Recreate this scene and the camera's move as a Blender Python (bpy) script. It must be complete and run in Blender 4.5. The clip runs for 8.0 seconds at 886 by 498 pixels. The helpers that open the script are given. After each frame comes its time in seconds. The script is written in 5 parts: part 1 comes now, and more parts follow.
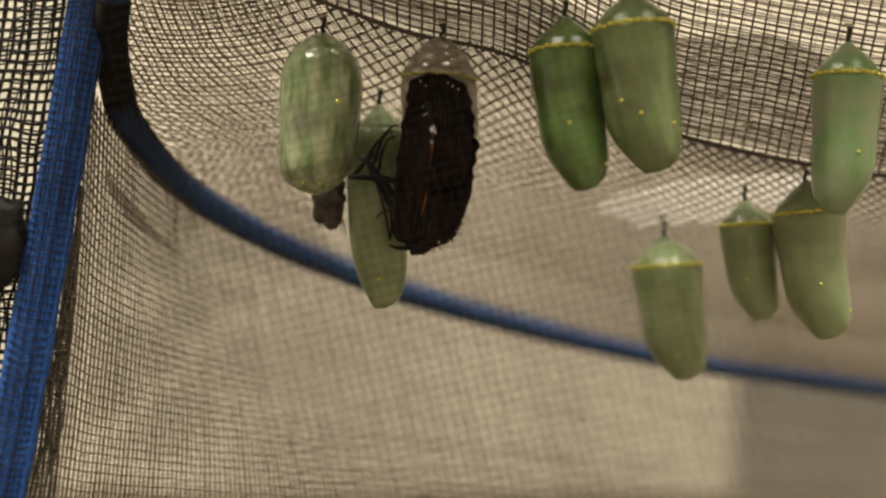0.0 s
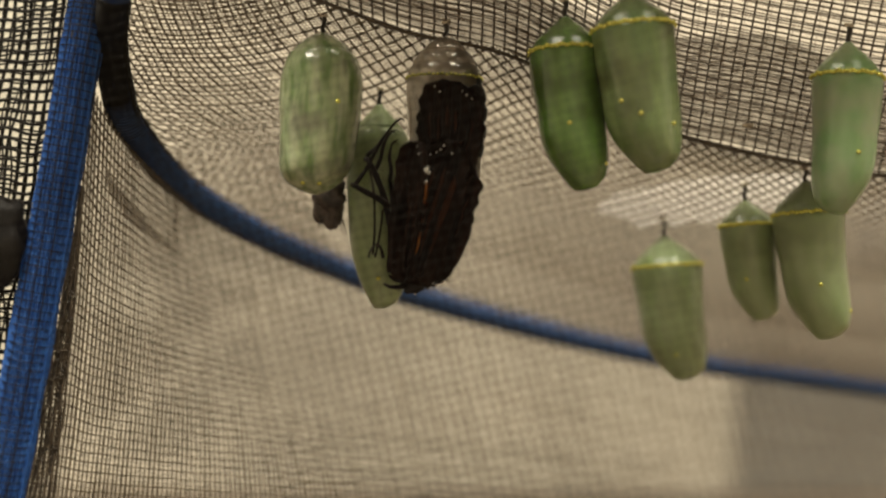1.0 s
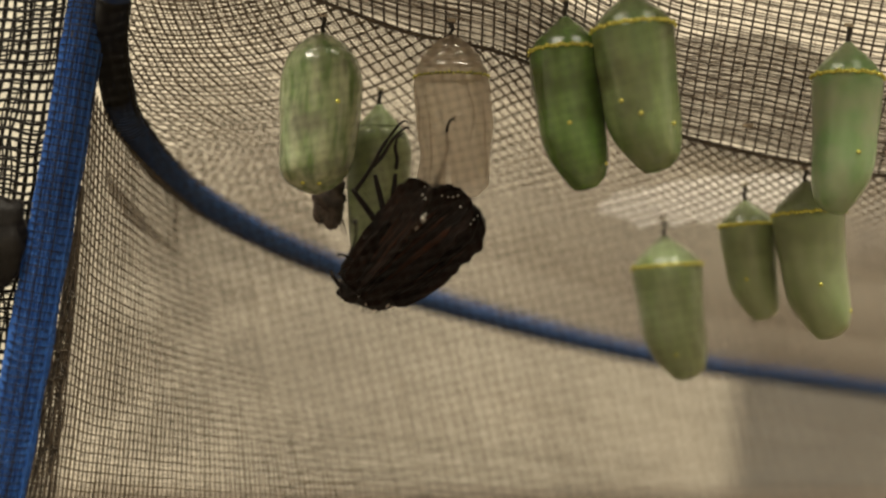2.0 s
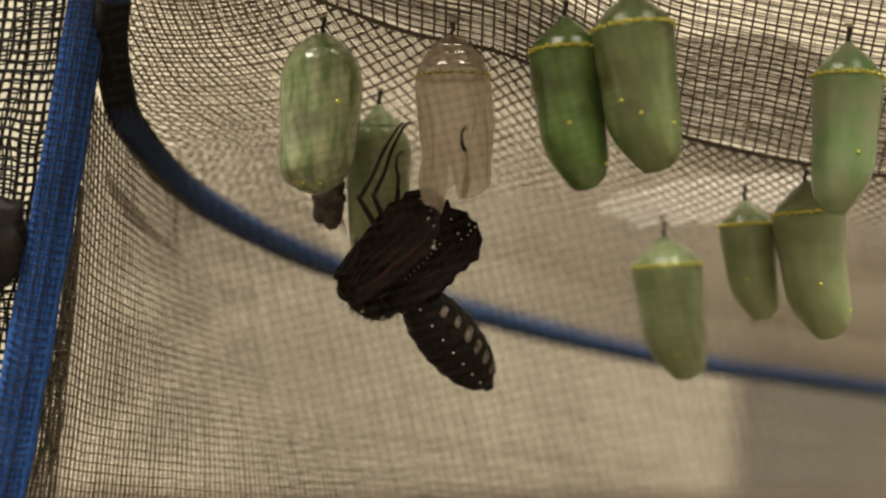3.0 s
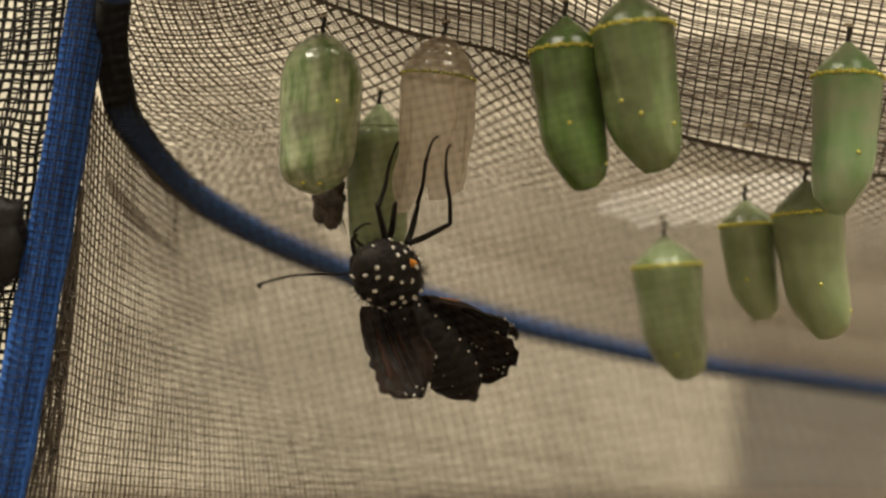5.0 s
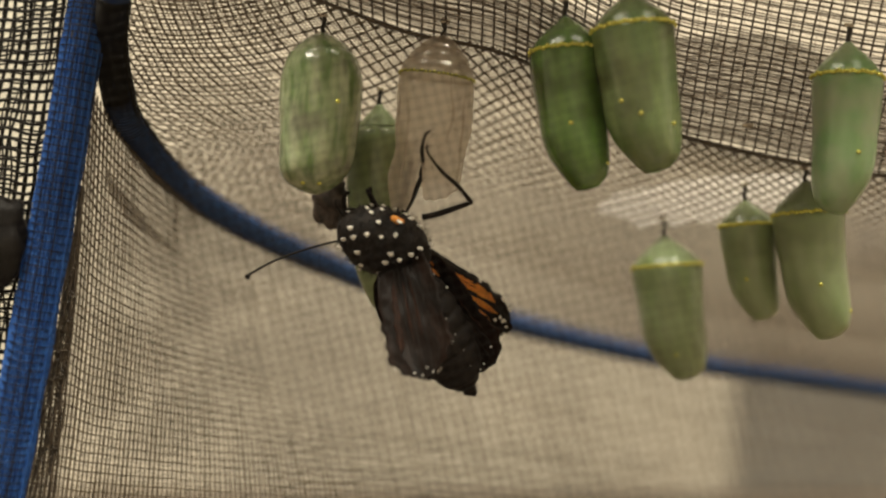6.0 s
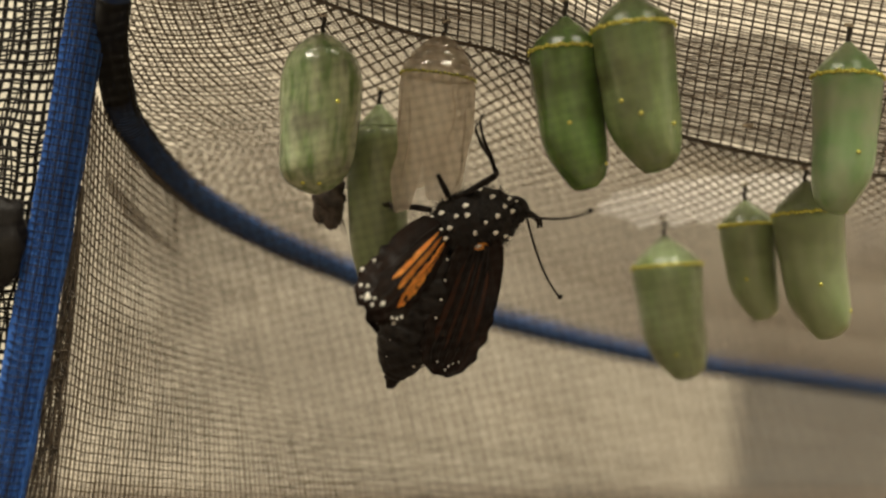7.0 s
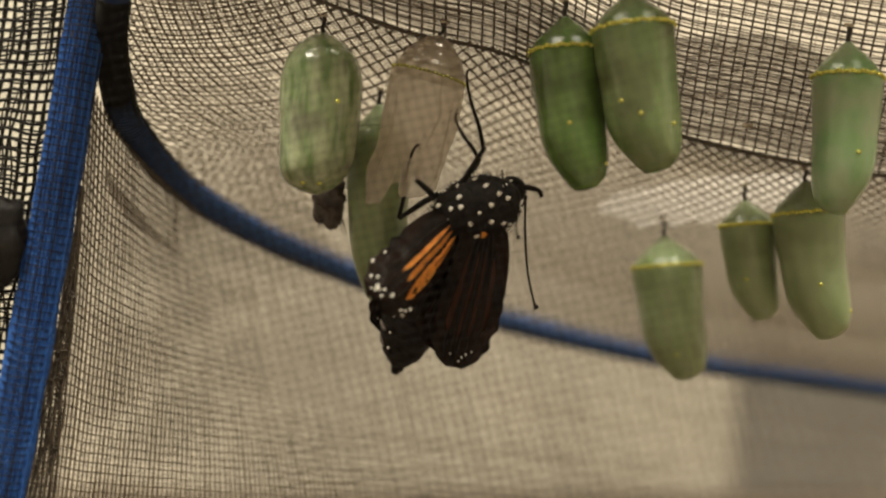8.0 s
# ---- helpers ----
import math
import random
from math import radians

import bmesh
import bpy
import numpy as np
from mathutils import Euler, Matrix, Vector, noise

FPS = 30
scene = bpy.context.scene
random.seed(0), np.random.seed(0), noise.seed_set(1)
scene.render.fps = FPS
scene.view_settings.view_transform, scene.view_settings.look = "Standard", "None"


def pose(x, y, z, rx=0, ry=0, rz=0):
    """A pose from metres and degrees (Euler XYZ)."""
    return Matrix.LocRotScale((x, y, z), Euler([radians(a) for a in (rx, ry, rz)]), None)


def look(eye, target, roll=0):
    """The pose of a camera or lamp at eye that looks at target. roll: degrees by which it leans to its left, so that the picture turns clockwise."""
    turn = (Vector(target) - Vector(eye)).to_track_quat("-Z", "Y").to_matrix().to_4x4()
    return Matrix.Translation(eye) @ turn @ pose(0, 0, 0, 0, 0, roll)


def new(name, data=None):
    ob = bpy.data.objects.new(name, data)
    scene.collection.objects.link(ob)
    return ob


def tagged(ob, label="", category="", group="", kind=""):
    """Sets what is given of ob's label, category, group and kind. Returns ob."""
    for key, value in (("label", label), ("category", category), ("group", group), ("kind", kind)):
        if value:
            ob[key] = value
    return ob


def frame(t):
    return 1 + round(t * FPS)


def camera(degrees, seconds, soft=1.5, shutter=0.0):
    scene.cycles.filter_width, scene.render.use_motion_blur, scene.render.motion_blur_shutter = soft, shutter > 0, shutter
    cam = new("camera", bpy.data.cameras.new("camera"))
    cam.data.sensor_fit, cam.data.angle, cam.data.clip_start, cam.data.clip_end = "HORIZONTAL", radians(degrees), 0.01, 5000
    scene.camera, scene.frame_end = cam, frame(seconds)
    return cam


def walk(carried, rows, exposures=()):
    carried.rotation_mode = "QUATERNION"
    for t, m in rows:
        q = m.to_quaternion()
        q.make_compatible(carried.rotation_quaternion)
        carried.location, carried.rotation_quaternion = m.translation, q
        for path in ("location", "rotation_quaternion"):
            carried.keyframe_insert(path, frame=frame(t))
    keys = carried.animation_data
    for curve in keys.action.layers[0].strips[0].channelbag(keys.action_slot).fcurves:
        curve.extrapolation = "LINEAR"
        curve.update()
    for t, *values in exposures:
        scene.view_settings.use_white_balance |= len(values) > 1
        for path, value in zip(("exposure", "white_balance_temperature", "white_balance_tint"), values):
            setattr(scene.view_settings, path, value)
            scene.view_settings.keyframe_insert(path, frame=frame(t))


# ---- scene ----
# ---- camera: a tripod before the cage, tilted a little up towards the cage's roof ----
PITCH = radians(4)
FOV = 36.0
FOC = 784 / math.tan(radians(FOV / 2))
MM = 0.001
EYE = Vector((0, 0, 1.0))
REACH = 0.2292          # from the lens to the hanging butterfly
AIM = EYE + REACH * Vector((0, math.cos(PITCH), math.sin(PITCH)))
BOARD = look(EYE, AIM)
cam = camera(FOV, 8.0, soft=2.3)
cam.data.dof.use_dof = True
cam.data.dof.focus_distance = REACH
cam.data.dof.aperture_fstop = 7.0
walk(cam, [(0.0, BOARD), (8.0, BOARD)])
P = REACH / FOC         # about a tenth of a millimetre at the butterfly


def at(x, y, w=0.0):
    """The place on the sight line (x right, y down), w millimetres nearer than the butterfly."""
    d = REACH - w * MM
    return BOARD @ Vector(((x - 784) / FOC * d, (441 - y) / FOC * d, -d))


# ---- light: a room lit by two warm ceiling lamps ----
world = bpy.data.worlds.new("room_air")
scene.world = world
world.use_nodes = True
world.node_tree.nodes["Background"].inputs[0].default_value = (1.0, 0.90, 0.76, 1)
world.node_tree.nodes["Background"].inputs[1].default_value = 0.045


def area_lamp(name, eye, target, size, watts, colour):
    data = bpy.data.lights.new(name, "AREA")
    data.shape, data.size, data.energy, data.color = "DISK", size, watts, colour
    ob = new(name, data)
    ob.matrix_world = look(eye, target)
    return ob


WARM = (1.0, 0.92, 0.735)
area_lamp("ceiling_lamp_light", (-0.52, -0.22, 2.3), (0, 0.2, 1.1), 0.75, 43.5, WARM)
area_lamp("ceiling_lamp_light", (0.45, -0.22, 2.3), (0, 0.2, 1.1), 0.75, 56, WARM)
scene.view_settings.exposure = 0.0


# ---- materials ----
def mat(name, colour, rough=0.5, metal=0.0, colour2=None, scale=400.0, bump=0.0, bump_scale=1500.0, spec=0.5,
        sss=0.0, translucent=0.0, clear=0.0, coat=0.0, island=0.0, stretch=(1, 1, 1), detail=4.0, blot=None, film=0.0):
    m = bpy.data.materials.new(name)
    m.use_nodes = True
    n, l = m.node_tree.nodes, m.node_tree.links
    b, out = n["Principled BSDF"], n["Material Output"]
    b.inputs["Base Color"].default_value = (*colour, 1)
    b.inputs["Roughness"].default_value = rough
    b.inputs["Metallic"].default_value = metal
    b.inputs["Specular IOR Level"].default_value = spec
    b.inputs["Coat Weight"].default_value = coat
    b.inputs["Coat Roughness"].default_value = 0.12
    co = n.new("ShaderNodeTexCoord")
    mp = n.new("ShaderNodeMapping")
    mp.inputs["Scale"].default_value = stretch
    l.new(co.outputs["Object"], mp.inputs["Vector"])
    if colour2:
        t = n.new("ShaderNodeTexNoise")
        t.inputs["Scale"].default_value, t.inputs["Detail"].default_value = scale, detail
        l.new(mp.outputs["Vector"], t.inputs["Vector"])
        r = n.new("ShaderNodeValToRGB")
        r.color_ramp.elements[0].position, r.color_ramp.elements[1].position = 0.35, 0.65
        r.color_ramp.elements[0].color, r.color_ramp.elements[1].color = (*colour, 1), (*colour2, 1)
        l.new(t.outputs["Fac"], r.inputs["Fac"])
        src = r.outputs["Color"]
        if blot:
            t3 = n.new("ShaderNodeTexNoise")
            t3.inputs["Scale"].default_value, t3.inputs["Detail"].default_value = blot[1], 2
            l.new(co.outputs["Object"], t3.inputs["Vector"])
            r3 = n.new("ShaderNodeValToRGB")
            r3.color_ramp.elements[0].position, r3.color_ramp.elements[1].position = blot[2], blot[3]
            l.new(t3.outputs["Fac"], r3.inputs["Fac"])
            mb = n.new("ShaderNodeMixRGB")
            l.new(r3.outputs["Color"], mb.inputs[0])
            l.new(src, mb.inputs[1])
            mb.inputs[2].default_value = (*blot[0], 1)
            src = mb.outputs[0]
        if island:
            g = n.new("ShaderNodeNewGeometry")
            mx = n.new("ShaderNodeMixRGB")
            mx.blend_type = "MULTIPLY"
            mx.inputs[0].default_value = island
            l.new(src, mx.inputs[1])
            l.new(g.outputs["Random Per Island"], mx.inputs[2])
            src = mx.outputs[0]
        l.new(src, b.inputs["Base Color"])
    if bump:
        t2 = n.new("ShaderNodeTexNoise")
        t2.inputs["Scale"].default_value, t2.inputs["Detail"].default_value = bump_scale, 5
        l.new(mp.outputs["Vector"], t2.inputs["Vector"])
        bp = n.new("ShaderNodeBump")
        bp.inputs["Strength"].default_value, bp.inputs["Distance"].default_value = bump, 0.0004
        l.new(t2.outputs["Fac"], bp.inputs["Height"])
        l.new(bp.outputs["Normal"], b.inputs["Normal"])
    if sss:
        b.inputs["Subsurface Weight"].default_value = sss
        b.inputs["Subsurface Radius"].default_value = (0.75, 1.0, 0.3)
        b.inputs["Subsurface Scale"].default_value = 0.003
    last = b.outputs[0]
    if translucent:
        tr = n.new("ShaderNodeBsdfTranslucent")
        tr.inputs["Color"].default_value = (*(colour2 or colour), 1)
        mix = n.new("ShaderNodeMixShader")
        mix.inputs[0].default_value = translucent
        l.new(last, mix.inputs[1]), l.new(tr.outputs[0], mix.inputs[2])
        last = mix.outputs[0]
    if clear:
        tp = n.new("ShaderNodeBsdfTransparent")
        mix = n.new("ShaderNodeMixShader")
        mix.inputs[0].default_value = clear
        l.new(last, mix.inputs[1]), l.new(tp.outputs[0], mix.inputs[2])
        last = mix.outputs[0]
    if film:
        gl = n.new("ShaderNodeBsdfGlossy")
        gl.inputs["Roughness"].default_value = 0.11
        gl.inputs["Color"].default_value = (1, 0.97, 0.92, 1)
        if bump:
            l.new(bp.outputs["Normal"], gl.inputs["Normal"])
        mix = n.new("ShaderNodeMixShader")
        mix.inputs[0].default_value = film
        l.new(last, mix.inputs[1]), l.new(gl.outputs[0], mix.inputs[2])
        last = mix.outputs[0]
    l.new(last, out.inputs["Surface"])
    return m


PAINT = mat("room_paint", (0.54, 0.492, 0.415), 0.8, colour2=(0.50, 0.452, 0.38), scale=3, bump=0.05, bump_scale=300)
PANEL_GREY = mat("grey_panel", (0.38, 0.35, 0.31), 0.6, colour2=(0.34, 0.315, 0.28), scale=5)
PANEL_PALE = mat("light_grey_panel", (0.185, 0.178, 0.163), 0.6, colour2=(0.165, 0.158, 0.145), scale=5)
# tone of the lit background at the left, put into a board's colour
LIT_BACKING = mat("lit_backing", (0.50, 0.475, 0.40), 0.6, colour2=(0.46, 0.437, 0.37), scale=6)
PALE = mat("pale_sheet", (0.80, 0.76, 0.72), 0.6, colour2=(0.70, 0.66, 0.62), scale=60, translucent=0.75, clear=0.15)
DARKWOOD = mat("dark_wood", (0.10, 0.07, 0.045), 0.5, colour2=(0.06, 0.04, 0.03), scale=12, bump=0.1, bump_scale=80, stretch=(0.2, 1, 1))
BOUNCE_FLOOR = mat("bounce_floor", (0.46, 0.44, 0.40), 0.9, colour2=(0.40, 0.385, 0.35), scale=12, bump=0.4, bump_scale=200)
THREAD = mat("mesh_thread", (0.085, 0.065, 0.045), 0.45, colour2=(0.13, 0.10, 0.07), scale=300, island=0.35)
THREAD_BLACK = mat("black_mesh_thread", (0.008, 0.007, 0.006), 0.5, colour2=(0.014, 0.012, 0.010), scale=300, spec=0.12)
THREAD_MID = mat("brown_mesh_thread", (0.13, 0.10, 0.07), 0.45, colour2=(0.18, 0.145, 0.10), scale=300, island=0.2)
THREAD_PALE = mat("pale_mesh_thread", (0.34, 0.285, 0.22), 0.5, colour2=(0.28, 0.235, 0.18), scale=200, island=0.12)
THREAD_TAN = mat("tan_mesh_thread", (0.20, 0.16, 0.115), 0.5, colour2=(0.16, 0.125, 0.09), scale=200, island=0.15)
BAND = mat("grey_band_cloth", (0.40, 0.345, 0.30), 0.5, colour2=(0.24, 0.205, 0.175), scale=250, translucent=0.7, clear=0.44, bump=0.6, bump_scale=900, stretch=(0.15, 1, 1))
BLUE = mat("blue_binding", (0.014, 0.068, 0.28), 0.6, colour2=(0.030, 0.11, 0.38), scale=900, spec=0.2, bump=0.5, bump_scale=1500)
HOOP_BLUE = mat("blue_hoop_cloth", (0.050, 0.125, 0.34), 0.6, colour2=(0.085, 0.17, 0.42), scale=900, spec=0.3, bump=0.5, bump_scale=1500)
NAVY = mat("navy_binding", (0.012, 0.024, 0.066), 0.6, spec=0.1, colour2=(0.022, 0.042, 0.115), scale=500, bump=0.4)
BLACK = mat("black_plastic", (0.006, 0.005, 0.005), 0.5, spec=0.1, colour2=(0.014, 0.012, 0.010), scale=300, bump=0.3)
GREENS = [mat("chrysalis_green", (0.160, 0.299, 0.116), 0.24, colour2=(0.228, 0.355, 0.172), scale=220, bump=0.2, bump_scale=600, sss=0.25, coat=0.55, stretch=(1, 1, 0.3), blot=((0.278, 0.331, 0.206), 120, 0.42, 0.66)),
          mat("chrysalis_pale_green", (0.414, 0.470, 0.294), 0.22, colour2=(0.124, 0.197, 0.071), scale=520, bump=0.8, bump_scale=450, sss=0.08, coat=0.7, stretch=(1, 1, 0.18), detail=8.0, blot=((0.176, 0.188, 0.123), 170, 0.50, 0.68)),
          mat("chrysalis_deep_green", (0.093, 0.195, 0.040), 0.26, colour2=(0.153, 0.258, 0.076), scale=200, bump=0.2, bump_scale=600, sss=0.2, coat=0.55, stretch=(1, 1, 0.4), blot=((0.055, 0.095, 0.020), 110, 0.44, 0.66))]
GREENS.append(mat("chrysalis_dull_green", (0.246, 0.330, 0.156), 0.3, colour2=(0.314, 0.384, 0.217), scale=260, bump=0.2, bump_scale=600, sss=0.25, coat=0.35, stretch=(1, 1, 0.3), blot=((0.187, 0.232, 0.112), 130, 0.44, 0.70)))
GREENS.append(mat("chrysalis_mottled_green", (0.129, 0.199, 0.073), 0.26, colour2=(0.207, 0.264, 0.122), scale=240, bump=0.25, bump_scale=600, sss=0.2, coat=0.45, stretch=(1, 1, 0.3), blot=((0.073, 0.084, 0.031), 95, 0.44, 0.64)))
GOLD = mat("gold_bead", (0.80, 0.74, 0.10), 0.2, metal=0.35, colour2=(0.72, 0.72, 0.16), scale=900)
DARKBEAD = mat("dark_bead", (0.05, 0.06, 0.02), 0.4)
STEM = mat("cremaster", (0.012, 0.009, 0.007), 0.35, colour2=(0.02, 0.015, 0.01), scale=900)
SILK = mat("silk_pad", (0.75, 0.68, 0.56), 0.8, colour2=(0.55, 0.48, 0.38), scale=1500, bump=0.8)
MEMBRANE = mat("empty_shell", (0.96, 0.90, 0.81), 0.2, colour2=(0.86, 0.78, 0.68), scale=200, bump=0.25, bump_scale=300, stretch=(1, 0.25, 1), translucent=0.98, clear=0.37, film=0.07)
MEMBRANE_CAP = mat("empty_shell_cap", (0.80, 0.72, 0.62), 0.2, colour2=(0.66, 0.58, 0.50), scale=260, bump=0.10, bump_scale=300, translucent=0.95, clear=0.40, film=0.16)
SKIN = mat("shed_skin", (0.030, 0.022, 0.017), 0.7, colour2=(0.09, 0.065, 0.05), scale=700, bump=0.8)
CHITIN = mat("black_body", (0.005, 0.004, 0.004), 0.5, spec=0.14, colour2=(0.015, 0.011, 0.009), scale=900, bump=0.6, bump_scale=2500)
WING = mat("black_wing", (0.005, 0.0035, 0.003), 0.55, spec=0.05, coat=0.02, colour2=(0.012, 0.006, 0.004), scale=500, bump=0.6, bump_scale=1600, stretch=(1, 0.3, 1))
# dull underside colour, darkened further to paint the wing in shade
DULL_SHADED = mat("dull_shaded_wing", (0.055, 0.017, 0.006), 0.6, spec=0.2, colour2=(0.025, 0.009, 0.004), scale=600, stretch=(1, 0.4, 1))
ORANGE = mat("orange_wing", (0.85, 0.35, 0.05), 0.6, colour2=(0.72, 0.25, 0.03), scale=700, bump=0.4, bump_scale=2500, stretch=(1, 0.4, 1))
WHITE = mat("white_scale", (0.85, 0.83, 0.76), 0.7, colour2=(0.72, 0.69, 0.62), scale=2500, bump=0.4)
PALE_BAND = mat("pale_abdomen_band", (0.50, 0.46, 0.43), 0.36, colour2=(0.16, 0.14, 0.13), scale=700, bump=0.5)


TAU = 2 * math.pi


# ---- mesh helpers ----
def part(name, bm, material, parent=None, label="", smooth=True):
    me = bpy.data.meshes.new(name)
    bm.to_mesh(me)
    bm.free()
    me.materials.append(material)
    if smooth:
        me.polygons.foreach_set("use_smooth", [True] * len(me.polygons))
    ob = new(name, me)
    if parent:
        ob.parent = parent
    if label:
        ob["label"] = label
    return ob


def share(ob, name, m, parent):
    """One more object on the same mesh, at the pose m in its parent's space."""
    o = new(name, ob.data)
    o.parent = parent
    o.matrix_basis = m
    return o


def catmull(points, n):
    """A smooth curve of n+1 points through a few given ones."""
    p = [Vector(q) for q in points]
    p = [2 * p[0] - p[1]] + p + [2 * p[-1] - p[-2]]
    out = []
    k = len(p) - 3
    for i in range(n + 1):
        f = i / n * k
        j = min(int(f), k - 1)
        u = f - j
        a, b, c, d = p[j:j + 4]
        out.append(0.5 * (2 * b + (c - a) * u + (2 * a - 5 * b + 4 * c - d) * u * u + (3 * b - a - 3 * c + d) * u ** 3))
    return out


def tube(points, radius, seg=8, bm=None, flat=1.0, caps=True):
    """A round rod along points; radius is a number or a function of 0..1."""
    bm = bm or bmesh.new()
    rings, n = [], len(points)
    up = Vector((0.13, 0.21, 0.97))
    for i, p in enumerate(points):
        d = (points[min(i + 1, n - 1)] - points[max(i - 1, 0)]).normalized()
        a = d.cross(up)
        a = a.normalized() if a.length > 1e-4 else d.orthogonal().normalized()
        b = a.cross(d)
        r = radius(i / (n - 1)) if callable(radius) else radius
        rings.append([bm.verts.new(p + r * (math.cos(2 * math.pi * k / seg) * a + flat * math.sin(2 * math.pi * k / seg) * b)) for k in range(seg)])
    for r0, r1 in zip(rings, rings[1:]):
        for k in range(seg):
            bm.faces.new((r0[k], r0[(k + 1) % seg], r1[(k + 1) % seg], r1[k]))
    if caps:
        bm.faces.new(rings[0][::-1]), bm.faces.new(rings[-1])
    return bm


def ball(radius, squash=(1, 1, 1), u=10, v=7, rough=0.0):
    bm = bmesh.new()
    bmesh.ops.create_uvsphere(bm, u_segments=u, v_segments=v, radius=radius)
    for p in bm.verts:
        k = 1 + rough * noise.noise(p.co / radius * 1.7)
        p.co = Vector((p.co.x * squash[0] * k, p.co.y * squash[1] * k, p.co.z * squash[2] * k))
    return bm


def box(lo, hi):
    bm = bmesh.new()
    bmesh.ops.create_cube(bm, size=1)
    for v in bm.verts:
        v.co = Vector([lo[i] + (v.co[i] + 0.5) * (hi[i] - lo[i]) for i in range(3)])
    return bm


def interp(x, xs, ys):
    return float(np.interp(x, xs, ys))


# ---- the room ----
def wall(name, lo, hi, material=PAINT):
    return tagged(part(name, box(lo, hi), material, smooth=False), kind="structure")


# unseen floor, coloured pale so that it bounces light onto undersides
wall("floor", (-1.6, -1.6, -0.1), (1.6, 1.3, 0.0), BOUNCE_FLOOR)
wall("ceiling", (-1.6, -1.6, 2.4), (1.6, 1.3, 2.5))
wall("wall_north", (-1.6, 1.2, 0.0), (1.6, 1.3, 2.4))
wall("wall_south", (-1.6, -1.7, 0.0), (1.6, -1.6, 2.4))
wall("wall_west", (-1.7, -1.6, 0.0), (-1.6, 1.3, 2.4))
wall("wall_east", (1.6, -1.6, 0.0), (1.7, 1.3, 2.4))

# ---- things on the far wall, seen dimly through the netting ----
def wall_board(name, corners, thick, material, label, category):
    """A board hung on the far wall; its corners lie on their sight lines."""
    bm = bmesh.new()
    back, face = [], []
    for x, y in corners:
        ray = at(x, y) - EYE
        p = EYE + ray * ((1.1995 - EYE.y) / ray.y)
        back.append(bm.verts.new(p))
        face.append(bm.verts.new(p - Vector((0, thick, 0))))
    n = len(corners)
    bm.faces.new(back), bm.faces.new(face[::-1])
    for k in range(n):
        bm.faces.new((back[k], face[k], face[(k + 1) % n], back[(k + 1) % n]))
    bmesh.ops.recalc_face_normals(bm, faces=bm.faces[:])
    return tagged(part(name, bm, material, smooth=False), label, category)


wall_board("wall_board", ((1500, 470), (1510, 345), (1700, 320), (1700, 450)), 0.012, PANEL_GREY, "dark grey board hung on the far wall", "board")
# the second board is added: its colour stands in for the lit left background
wall_board("wall_board", ((-260, 1000), (-260, -300), (150, -300), (112, 200), (60, 600), (20, 1000)), 0.008, LIT_BACKING, "added board on the far wall, standing for the lit background at the left", "board")
wall_board("wall_panel", ((1298, 1000), (1305, 650), (1800, 672), (1800, 1000)), 0.02, PANEL_PALE, "grey panel on the far wall", "panel")

# ---- the table that carries the cage ----
TABLE = 0.93
table = tagged(new("table"), "plain dark wooden table under the cage", "table")
part("tabletop", box((-0.5, -0.35, TABLE - 0.03), (0.5, 0.65, TABLE)), DARKWOOD, table, smooth=False)
for x in (-0.45, 0.45):
    for y in (-0.30, 0.60):
        part("leg", box((x - 0.025, y - 0.025, 0.0), (x + 0.025, y + 0.025, TABLE - 0.03)), DARKWOOD, table, smooth=False)

# ---- the cage ----
cage = tagged(new("mesh_cage"), "pop-up mesh cage with blue bound hoop and brown netting", "insect cage")
cage.location = (0, 0.25, 0.93)
CI = Matrix.Translation((0, -0.25, -0.93))

RING = [at(*p) for p in ((205, -90, 14), (203, -10, 9), (196, 70, 4), (206, 150, -4), (232, 225, -12), (330, 334, -32), (500, 432, -54),
                         (700, 510, -72), (900, 568, -88), (1120, 620, -102), (1300, 650, -112), (1450, 668, -118), (1680, 700, -124))]
RINGC = catmull(RING, 160)
SEAM = [at(*p) for p in ((360, -80, 6), (480, -30, 4), (600, 14, 2), (720, 57, 0), (900, 98, -4), (1060, 182, -8), (1200, 240, -11), (1430, 291, -14), (1700, 330, -18))]
SEAMC = catmull(SEAM, 80)
RIGHT, UP, TOWARDS = BOARD.to_3x3().col[0], BOARD.to_3x3().col[1], BOARD.to_3x3().col[2]


def eased(n, xs, ys, width):
    """n+1 values of a broken line, its corners rounded."""
    f = np.interp(np.linspace(0, 1, n + 1), xs, ys)
    k = np.ones(width) / width
    return np.convolve(np.pad(f, width // 2, mode="reflect", reflect_type="odd"), k, mode="valid")[:n + 1]


def along(points, f):
    """A place at the fraction f of a dense curve."""
    f = min(max(f, 0.0), 1.0) * (len(points) - 1)
    j = min(int(f), len(points) - 2)
    return points[j].lerp(points[j + 1], f - j)


def running(points):
    out = [0.0]
    for p, q in zip(points, points[1:]):
        out.append(out[-1] + (q - p).length)
    return out


SEAMF, RINGF = catmull(SEAM, 600), catmull(RING, 900)
SEAMLEN = running(SEAMF)
# which place of the hoop lies below which place of the seam
PAIR = eased(600, (0, 0.125, 0.25, 0.375, 0.5, 0.625, 0.75, 0.875, 1), [k / 12 for k in (1.2, 4.15, 5.9, 6.8, 7.9, 8.75, 9.45, 10.87, 12)], 61)


